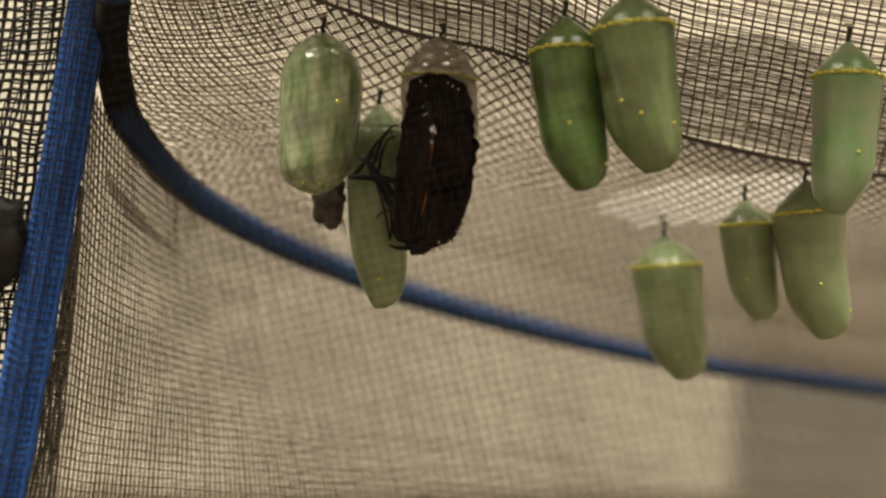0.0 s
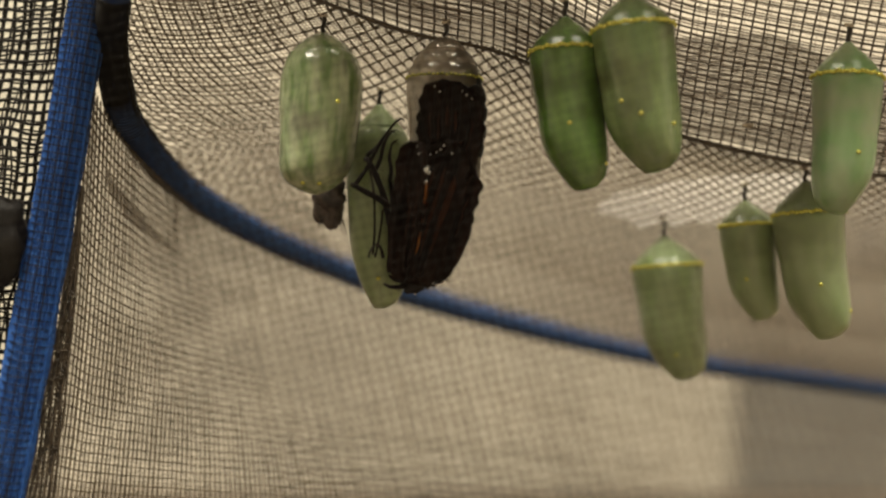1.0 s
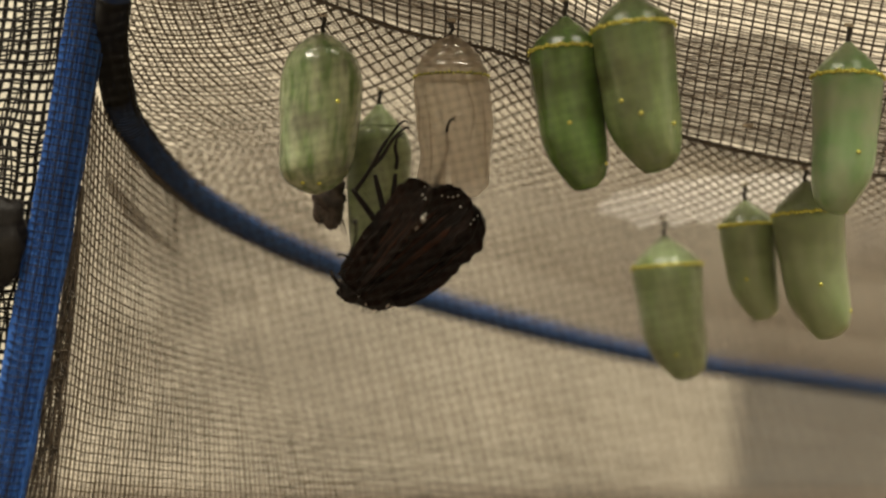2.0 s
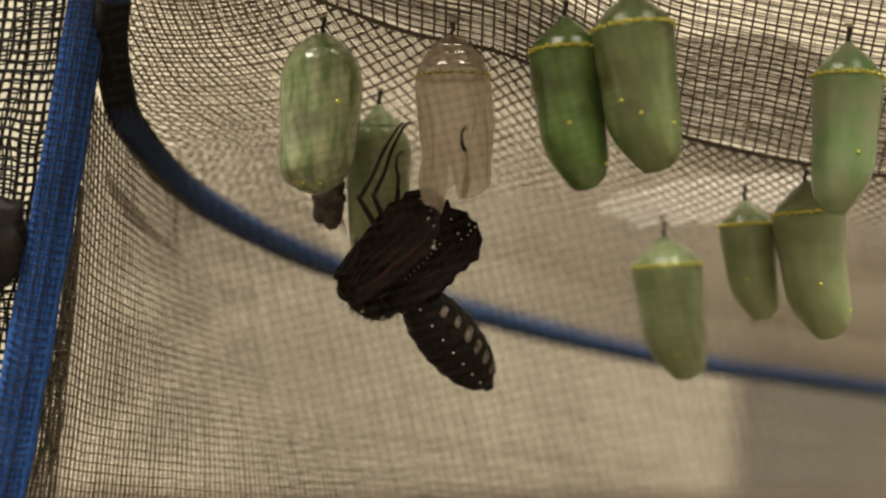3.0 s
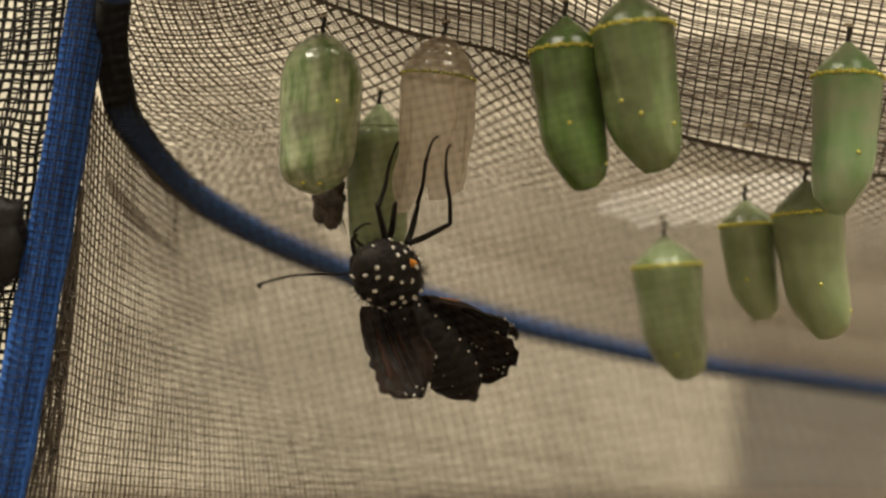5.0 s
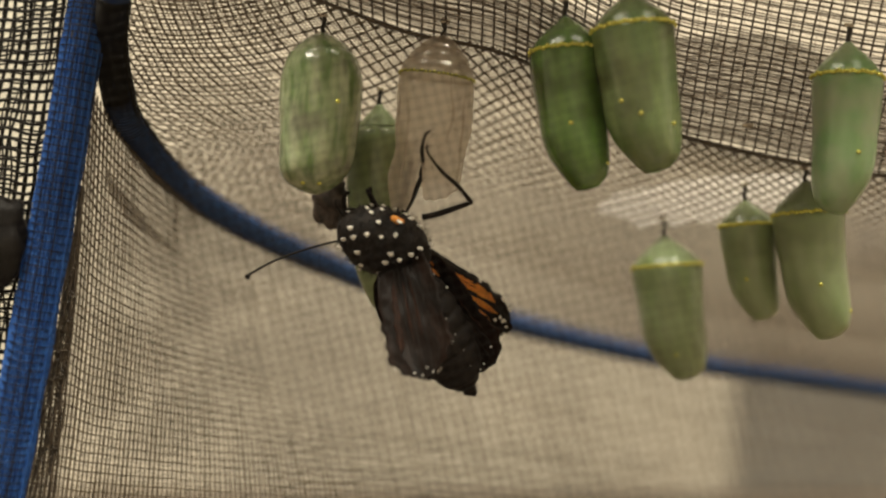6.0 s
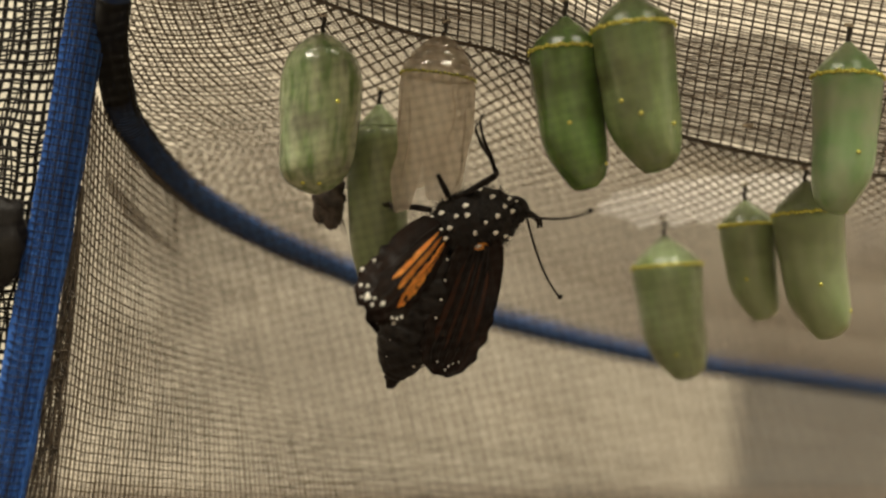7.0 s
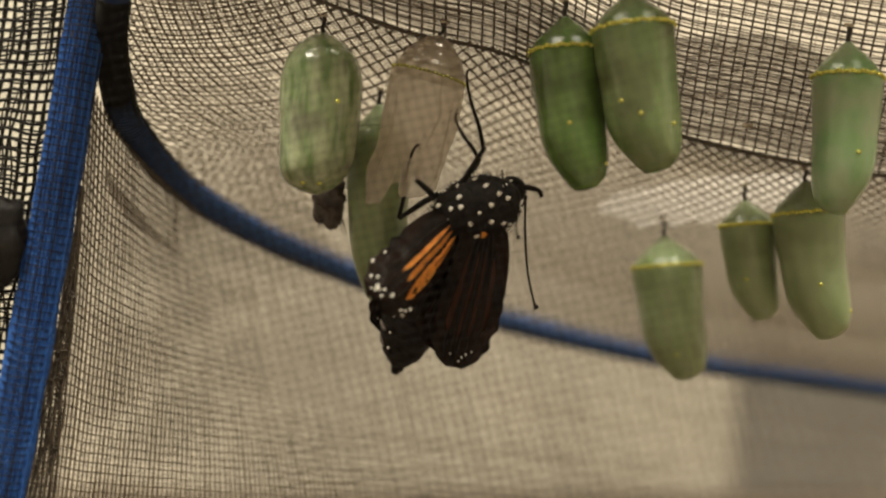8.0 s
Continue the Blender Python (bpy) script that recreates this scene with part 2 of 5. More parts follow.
def slope_point(u, v, lift=0.0):
    """Netting that falls from the seam to the hoop: u metres along the seam, v metres below it; None past the hoop."""
    f = interp(u, SEAMLEN, np.linspace(0, 1, 601))
    top, low = along(SEAMF, f), along(RINGF, interp(f, np.linspace(0, 1, 601), PAIR))
    d = low - top
    k = v / d.length
    if k > 1.0:
        return None
    sag = 0.05 * d.length * math.sin(k * math.pi) + 0.0010 * noise.noise(Vector((u * 28, v * 28, 2))) * math.sin(k * math.pi)
    return top + d * k + (lift * min(1.0, 5 * (1 - k), 0.1 + v / 0.02) - sag) * Vector((0, -0.6, 0.8))


def roof_point(u, v, lift=0.0):
    """Netting that rises from the seam towards the room: u metres along the seam, v metres above it."""
    f = interp(u, SEAMLEN, np.linspace(0, 1, 601))
    top = along(SEAMF, f)
    fall = 0.0013 * math.sin(u * 62 + 0.6) * min(1, v / 0.03) + 0.0007 * noise.noise(Vector((u * 45, v * 45, 4)))
    return top + v * (0.78 * UP + 0.62 * TOWARDS + 0.05 * (f - 0.35) * RIGHT) + (lift + fall) * (0.62 * UP - 0.78 * TOWARDS)


def seen_at(net, x, y, lift=0.0):
    """The place of a netting on a sight line."""
    best = None
    ray = (at(x, y) - EYE).normalized()
    u, v, du, dv = SEAMLEN[-1] / 2, 0.04, SEAMLEN[-1] / 24, 0.045 / 8
    for _ in range(4):
        for i in range(-12, 13):
            for j in range(-8, 9):
                q = (min(max(u + i * du, 0), SEAMLEN[-1]), max(v + j * dv, 0))
                p = net(*q, lift)
                if p:
                    miss = (p - EYE).cross(ray).length / (p - EYE).length
                    if best is None or miss < best[0]:
                        best = (miss, p, q)
        (u, v), du, dv = best[2], du / 6, dv / 5
    return best[1]


HOOKS = {"a": (573, 30, 0), "b": (781, 42, 0)}
for key, net, x, y in (("c", roof_point, 1000, 2), ("d", roof_point, 1112, -42), ("e", roof_point, 1502, 48), ("f", slope_point, 1317, 330),
                       ("g", slope_point, 1424, 300), ("h", slope_point, 1174, 390), ("i", slope_point, 672, 160)):
    p = seen_at(net, x, y)
    HOOKS[key] = (x, y, 1000 * (REACH - (EYE - p).dot(TOWARDS)))


class Net:
    """Threads, joined into one mesh of thin four-sided rods."""

    def __init__(self):
        self.v, self.f = [], []

    def thread(self, pts, r):
        if len(pts) < 2:
            return
        base = len(self.v)
        n = len(pts)
        for i, p in enumerate(pts):
            d = pts[min(i + 1, n - 1)] - pts[max(i - 1, 0)]
            a = d.cross(Vector((0.2, 0.3, 0.93)))
            a = a.normalized() if a.length > 1e-9 else Vector((1, 0, 0))
            b = a.cross(d).normalized()
            for k in range(4):
                c, s = math.cos(k * math.pi / 2 + 0.78), math.sin(k * math.pi / 2 + 0.78)
                self.v.append(p + r * (c * a + s * b))
        for i in range(n - 1):
            for k in range(4):
                o = base + 4 * i
                self.f.append((o + k, o + (k + 1) % 4, o + 4 + (k + 1) % 4, o + 4 + k))

    def broken(self, pts, r):
        """A thread with gaps where a place is missing."""
        run = []
        for p in pts + [None]:
            if p is None:
                self.thread(run, r)
                run = []
            else:
                run.append(p)

    def done(self, name, material, parent, label=""):
        me = bpy.data.meshes.new(name)
        me.from_pydata([CI @ v for v in self.v], [], self.f)
        me.materials.append(material)
        me.polygons.foreach_set("use_smooth", [True] * len(me.polygons))
        ob = new(name, me)
        ob.parent = parent
        return tagged(ob, label, kind="stuff")


LONG = SEAMLEN[-1]
# the roof panel over the seam: long dark threads towards the room, finer ones along the seam
for name, wide, high, r1, r2, lift, reach, material, label in (
        ("roof_netting", 2.12, 1.20, 0.225, 0.145, 0.0, 0.085, THREAD, "coarse brown roof netting"),
        ("outer_roof_netting", 4.24, 0.90, 0.06, 0.135, 0.005, 0.085, THREAD_TAN, "second, paler layer of roof netting")):
    net = Net()
    for i in range(int(LONG / wide / MM)):
        u = (i + 0.05 * random.uniform(-1, 1)) * wide * MM
        net.thread([roof_point(u + 0.00025 * noise.noise(Vector((i * 0.3, j * 0.3, lift * 900))), j * 0.003, lift + r1 * MM) for j in range(int(reach / 0.003) + 1)], r1 * MM)
    for j in range(int(reach / high / MM)):
        v = (j + 0.06 * random.uniform(-1, 1)) * high * MM
        net.thread([roof_point(i * 0.0022, v + 0.0003 * noise.noise(Vector((i * 0.25, j * 0.3, 3 + lift * 900))), lift) for i in range(int(LONG / 0.0022))], r2 * MM)
    net.done(name, material, cage, label)

# the panel that slopes from the seam down to the hoop, its threads askew
for name, cell, tilt, r, lift, material, label in (("sloping_netting", 1.85, 45, 0.185, 0.0, THREAD_MID, "brown netting sloping from the seam to the hoop"),
                                                   ("outer_netting", 0.62, 41, 0.080, 0.007, THREAD_TAN, "second layer of netting")):
    net = Net()
    c, s = math.cos(radians(tilt)), math.sin(radians(tilt))
    for way in (1, -1):
        for k in range(-int(0.38 / cell / MM), int(0.76 / cell / MM)):
            if lift and k % 2:
                continue
            off = (k + 0.1 * random.uniform(-1, 1)) * cell * MM / 2
            pts = []
            for j in range(72):
                v = j * 0.0019
                u = off / c + way * v * s / c + 0.0003 * noise.noise(Vector((k * 0.2, j * 0.25, way + lift * 900)))
                pts.append(slope_point(u, v, lift + way * 0.00008) if 0 <= u <= (0.016 + 0.22 * v if k % 2 else LONG) else None)
            net.broken(pts, r * MM * (interp(off, (0.02, 0.06, 0.10), (1.1, 0.95, 0.62)) if lift else (0.75 if k % 2 else 0.95)))
    net.done(name, material, cage, label)

# seam cord and the grey cloth band above it
part("seam_cord", tube([CI @ p for p in SEAMC], 0.00036, 6), THREAD, cage, "dark stitched seam")
bm = bmesh.new()
rows = []
WIDE = np.interp(np.linspace(0, 1, 121), (0, 0.2, 0.36, 0.5, 0.72, 0.85, 1), (0.008, 0.011, 0.0125, 0.014, 0.0225, 0.019, 0.016)).tolist()
for i in range(121):
    u = LONG * i / 120
    rows.append([bm.verts.new(CI @ roof_point(u, WIDE[i] * k / 10, 0.0020 + 0.0005 * math.sin(k * 2.3 + i * 0.13) + 0.0004 * noise.noise(Vector((i * 0.2, k * 0.7, 1))))) for k in range(11)])
for r0, r1 in zip(rows, rows[1:]):
    for k in range(10):
        bm.faces.new((r0[k], r0[k + 1], r1[k + 1], r1[k]))
bmesh.ops.solidify(bm, geom=bm.faces[:], thickness=0.0003)
band = part("cloth_band", bm, BAND, cage, "grey-brown cloth band along the seam")
net = Net()
for j in range(22):
    net.thread([roof_point(LONG * i / 120, WIDE[i] * (j + 0.5) / 22 + 0.0003 * noise.noise(Vector((i * 0.15, j, 8))), 0.0010) for i in range(121)], (0.07 + 0.04 * random.random()) * MM)
net.done("band_threads", THREAD_PALE, band, "pale weft threads of the band")

bm = ball(0.0011, (1.0, 0.35, 0.3), 12, 8, 0.5)
bm.transform(Matrix.Translation(CI @ seen_at(roof_point, 1325, 222, -0.0006)))
part("silk_fleck", bm, SILK, cage, "fleck of white silk caught on the band")

# an added translucent sheet on the sloping netting, standing for a pale patch there
pale_patch = tagged(new("pale_sheet"), "added translucent sheet on the netting, standing for a pale patch", "tissue")
bm = bmesh.new()
rows = []
for i in range(25):
    u = i / 24
    top = interp(u, (0, 0.1, 0.5, 0.8, 1), (366, 338, 312, 306, 306))
    low = interp(u, (0, 0.2, 0.5, 0.8, 1), (372, 402, 392, 372, 330)) + 5 * math.sin(i * 1.7)
    ends = [seen_at(slope_point, 1055 + 410 * u, y, 0.0052) for y in (top, low)]
    rows.append([bm.verts.new(ends[0].lerp(ends[1], k / 8) + Vector((0, 0, 0.0004 * noise.noise(Vector((i * 0.4, k * 0.5, 0)))))) for k in range(9)])
for r0, r1 in zip(rows, rows[1:]):
    for k in range(8):
        bm.faces.new((r0[k], r0[k + 1], r1[k + 1], r1[k]))
part("sheet", bm, PALE, pale_patch)

# side netting: hangs from the hoop, bellies in towards the lens, then drops to the table
LOW = catmull([at(*p) for p in ((30, 960, 4), (140, 960, 0), (280, 960, -6), (450, 962, -10), (620, 962, -14), (800, 960, -21), (1000, 958, -36), (1250, 955, -62), (1660, 950, -90))], 800)
HANG = eased(800, (0, 0.25, 0.375, 0.5, 0.625, 0.75, 0.875, 1), [k / 12 for k in (4.1, 4.75, 5.4, 6.1, 6.85, 7.85, 9.2, 12)], 41)


SIDETOP = catmull([at(*p) for p in ((128, 40, 8), (150, 110, 2), (180, 178, -4), (208, 222, -9))] + [along(RINGF, k / 12) for k in (4.45, 4.75, 5.05)], 160)


def side_edge():
    """Upper edge of the side panel: from the tape, then along the hoop."""
    rough = [along(SIDETOP, k / 200 * 5 / 6) if k < 200 else along(RINGF, HANG[k]) for k in range(801)]
    out = []
    for k in range(801):
        w = min(60, k, 800 - k)
        part_of = rough[k - w:k + w + 1]
        out.append(sum(part_of, Vector()) / len(part_of))
    return out


EDGETOP = side_edge()


def side_point(f, d, shift=0.0):
    """f along the panel (0 to 1), d from the hoop (0) to the belly (1) and on to the table (2)."""
    top, low = along(EDGETOP, f), along(LOW, f)
    back = Vector((-0.3 * (1 - f), 1, 0.0))
    wave = shift + 0.0010 * noise.noise(Vector((f * 9, d * 5, 1))) + 0.0006 * math.sin(d * 17 + f * 20)
    if d <= 1:
        p = top.lerp(low, d) + Vector((0, 0.004 * math.sin(d * math.pi), -0.0012))
        wave += 0.0018 * math.sin(d * 75 + 2 * noise.noise(Vector((f * 8, 0, 2)))) * math.exp(-((d - 0.74) / 0.13) ** 2) * min(1, max(0, (f - 0.42) * 6))
    else:
        p = low + Vector((0, 0.01 * (d - 1), (TABLE + 0.002 - low.z) * (d - 1)))
    return p + back * wave


SIDE = eased(800, (0, 0.06, 0.125, 0.25, 0.5, 0.75, 1), (0, 6, 13, 30, 66, 104, 152), 41)    # threads counted along the panel
for name, more, rise, r, shift, material, label in (("side_netting", 1.0, 46, 0.18, 0.0, THREAD_MID, "fine brown side netting hanging from the hoop"),
                                                    ("outer_side_netting", 1.83, 83, 0.062, 0.004, THREAD_TAN, "second, paler layer of side netting")):
    net = Net()
    for i in range(int(152 * more) + 1):
        f = interp((i + 0.06 * random.uniform(-1, 1)) / more, SIDE, np.linspace(0, 1, 801))
        net.thread([side_point(f + 0.0006 * noise.noise(Vector((i * 0.15, j * 0.2, shift * 900))), j / 40, shift) for j in range(81)], r * MM)
    for j in range(1, 2 * rise):
        d = (j + 0.06 * random.uniform(-1, 1)) / rise
        net.thread([side_point(i / 420, d + 0.004 * noise.noise(Vector((i * 0.05, j * 0.2, 5 + shift * 900))), shift) for i in range(421)], 0.8 * r * MM)
    net.done(name, material, cage, label)

# gathered threads of a fold low in the netting
net = Net()
for i in range(9):
    net.thread([side_point(0.40 + 0.46 * k / 60, 0.60 + 0.034 * i + 0.10 * (1 - k / 60) ** 2 + 0.006 * math.sin(k * 0.25 + i * 0.8), -0.0006) for k in range(61)], (0.10 + 0.04 * math.sin(i * 2.3)) * MM)
net.done("fold_threads", THREAD_MID, cage, "gathered threads of a low fold")
# the brown hem of the outer layer, behind the hoop
HEM = [RINGF[k] + Vector((-0.0035, 0.006, -0.0115)) for k in range(250, 400, 4)]
part("hem", tube([CI @ p for p in HEM], lambda u: 0.0017 * math.sin(0.1 + 3.0 * u) ** 1.5 + 0.0001, 8, flat=0.4), BAND, cage, "brown gathered hem behind the hoop")

# blue bound hoop, its dark end, the upright binding tape
hoop = part("hoop", tube([CI @ p for p in RINGC[36:]], 0.00272, 14), HOOP_BLUE, cage, "blue cloth-bound wire hoop")
part("hoop_end", tube([CI @ p for p in RINGC[:44]], lambda u: 0.0025 + 0.00018 * u, 14), NAVY, cage, "dark folded end of the hoop binding")
TAPE = catmull([CI @ at(*p) for p in ((172, -60, 5), (150, 60, 5), (118, 250, 6), (88, 420, 7), (52, 620, 9), (18, 800, 11), (-15, 960, 13))], 60)
bm = tube(TAPE, lambda u: 0.0032 + 0.0006 * u + 0.00012 * math.sin(u * 40), 16, flat=0.8)
tape = part("binding_tape", bm, BLUE, cage, "upright blue binding tape with knitted weave")
for k in range(9):
    f = -0.9 + 1.8 * k / 8
    pts = [p + RIGHT * f * (0.0031 + 0.0006 * i / 60) + TOWARDS * 0.0027 * math.sqrt(1 - f * f) + RIGHT * 0.00006 * math.sin(i * 2.1 + k) for i, p in enumerate(TAPE)]
    part("rib", tube(pts, 0.00042, 6), BLUE, tape)
# net threads stretched over the tape
net = Net()
for k in range(0, 80):
    p, q = along(TAPE, k / 80), along(TAPE, (k + 1) / 80)
    net.thread([CI.inverted() @ (p.lerp(q, j / 8) + RIGHT * (0.0036 * (j / 4 - 1)) + TOWARDS * (0.0032 * math.sqrt(max(0, 1 - (j / 4 - 1) ** 2)) + 0.0002)) for j in range(9)], 0.115 * MM)
for k in range(5):
    net.thread([CI.inverted() @ (p + RIGHT * 0.0034 * (k / 2 - 1) + TOWARDS * (0.0036 * math.sqrt(1 - (k / 2 - 1) ** 2 * 0.95) + 0.0002)) for p in TAPE], 0.12 * MM)
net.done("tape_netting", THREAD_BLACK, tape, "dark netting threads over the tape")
# windings over the hoop, tight at its end and ever wider apart
net = Net()
core = catmull(RING, 3000)
run, th = [], 0.0
for i in range(260, 3000):
    p = core[i]
    d = (core[i + 1] - core[i - 1])
    step = d.length / 2
    d.normalize()
    a = d.cross(Vector((0, 0, 1))).normalized()
    b = a.cross(d)
    f = min(1.0, max(0.0, (i - 800) / 640))
    for k in range(8):
        th += step / 8 * TAU / ((0.40 + 1.05 * f) * MM)
        run.append(p.lerp(core[i + 1], k / 8) + (0.00255 + 0.00027 * min(1.0, i / 1000)) * (math.cos(th) * a + math.sin(th) * b))
net.thread(run, 0.16 * MM)
net.done("hoop_casing", THREAD_BLACK, hoop, "dark netting threads wound over the hoop")
# frayed strip of netting along the tape's edge
EDGE = catmull([at(*p) for p in ((146, 330, 3), (132, 460, 4), (112, 620, 5), (90, 780, 6), (62, 960, 8))], 90)
net = Net()
for k in range(7):
    net.thread([p + RIGHT * (k / 6 - 0.6) * 0.0052 * i / 90 + TOWARDS * 0.0004 * math.sin(k * 2 + i * 0.3) + RIGHT * 0.0003 * noise.noise(Vector((i * 0.2, k, 3))) for i, p in enumerate(EDGE)], (0.20 + 0.05 * (k % 3)) * MM)
for k in range(75):
    p = EDGE[15 + k]
    w = 0.0056 * (15 + k) / 90
    net.thread([p + RIGHT * w * (j / 5 - 0.65) + UP * 0.0008 * noise.noise(Vector((j * 0.5, k * 0.7, 6))) + TOWARDS * 0.0005 * math.sin(j + k) for j in range(6)], 0.16 * MM)
net.done("tape_edge", THREAD, cage, "frayed brown netting edge of the tape")

# side panel beyond the tape, two layers of black netting
for layer, shift in ((0, 0.0), (1, -9.0)):
    net = Net()
    for i in range(12):
        x = 122 - 17 * i
        net.thread([at(x - 0.165 * (y + 60) * (1 - i * 0.012) + 4 * math.sin(y * 0.02 + layer) + 9 * noise.noise(Vector((i * 0.5, y * 0.012, layer))), y, 4 + shift + i * 0.6) for y in range(-60, 960, 16)], (0.31 - 0.12 * layer) * MM)
    for j in range(58):
        y = -60 + j * (18 - 1.3 * layer)
        net.thread([at(128 - 0.165 * (y + 60) - 17 * i, y + 0.6 * i + 5 * math.sin(i * 0.4 + y * 0.006) + 9 * noise.noise(Vector((i * 0.4, y * 0.012, 5 + layer))), 4 + shift + i * 0.6) for i in range(12)], (0.31 - 0.12 * layer) * MM)
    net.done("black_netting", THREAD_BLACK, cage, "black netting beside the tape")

# the front panel, before the butterfly, drawn towards the lens at its open side
net = Net()
front = BOARD @ Matrix.Translation((0, 0, -REACH))
c, d = math.cos(radians(14)), math.sin(radians(14))
for way in (0, 1):
    for i in range(-62, 63):
        run = []
        for j in range(-34, 35):
            u, v = i * 1.52 * MM, j * 2.8 * MM
            u, v = (u, v) if way else (v, u)
            x, y = c * u - d * v, d * u + c * v
            if abs(x) < 0.085 and abs(y) < 0.07:
                run.append(front @ Vector((x, y, 0.026 + 0.85 * max(0.0, x - 0.004) ** 2 / (0.02 + max(0.0, x - 0.004)) + 0.0012 * noise.noise(Vector((x * 40, y * 40, 1))))))
        net.thread(run, 0.042 * MM)
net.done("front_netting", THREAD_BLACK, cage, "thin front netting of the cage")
bm = ball(1.0, (0.0047, 0.0028, 0.0066), 18, 14, 0.45)
bm.transform(Matrix.Translation(CI @ at(4, 428, 9)))
part("zip_pull", bm, BLACK, cage, "black zip pull at the edge")


# ---- chrysalises ----
def hang(hook, foot):
    """Pose and length of a thing hanging from a hook to a foot in the upright plane through the hook."""
    p, ray = at(*hook), (at(*foot, 0.0) - EYE).normalized()
    q = EYE + ray * ((p.y - EYE.y) / ray.y)
    z = (p - q).normalized()
    y = Vector((0, 1, 0))
    x = y.cross(z).normalized()
    m = Matrix((x, y, z)).transposed().to_4x4()
    m.translation = p
    return m, (p - q).length


def smoothed(u, xs, ys):
    """A rounded version of a broken line; ends stay as they are."""
    k = min(0.045, u, 1 - u)
    return sum(interp(u + k * j / 4, xs, ys) for j in range(-4, 5)) / 9


def pupa_profile(u):
    """Half width (of 1) along the body on its belly side, 0 at the top, 1 at the foot."""
    return smoothed(u, (0, 0.02, 0.06, 0.12, 0.18, 0.215, 0.30, 0.5, 0.65, 0.76, 0.86, 0.94, 0.985, 1.0),
                  (0.10, 0.20, 0.42, 0.74, 0.95, 1.0, 0.97, 0.91, 0.87, 0.80, 0.58, 0.34, 0.18, 0.10))


def pupa_straight(u):
    """The same on its back, which runs straight down to a blunt corner."""
    return smoothed(u, (0, 0.02, 0.06, 0.12, 0.18, 0.215, 0.30, 0.5, 0.65, 0.80, 0.90, 0.955, 0.985, 1.0),
                  (0.10, 0.20, 0.42, 0.74, 0.95, 1.0, 0.97, 0.92, 0.90, 0.87, 0.80, 0.70, 0.52, 0.22))


def oval_profile(u):
    return smoothed(u, (0, 0.02, 0.06, 0.12, 0.20, 0.30, 0.5, 0.7, 0.82, 0.90, 0.96, 0.99, 1.0),
                  (0.08, 0.28, 0.55, 0.78, 0.93, 1.0, 0.99, 0.90, 0.80, 0.66, 0.42, 0.22, 0.06))


def oval_straight(u):
    return smoothed(u, (0, 0.02, 0.06, 0.12, 0.20, 0.30, 0.5, 0.7, 0.82, 0.90, 0.95, 0.985, 1.0),
                  (0.08, 0.28, 0.55, 0.78, 0.93, 1.0, 1.0, 0.98, 0.97, 0.90, 0.68, 0.40, 0.10))


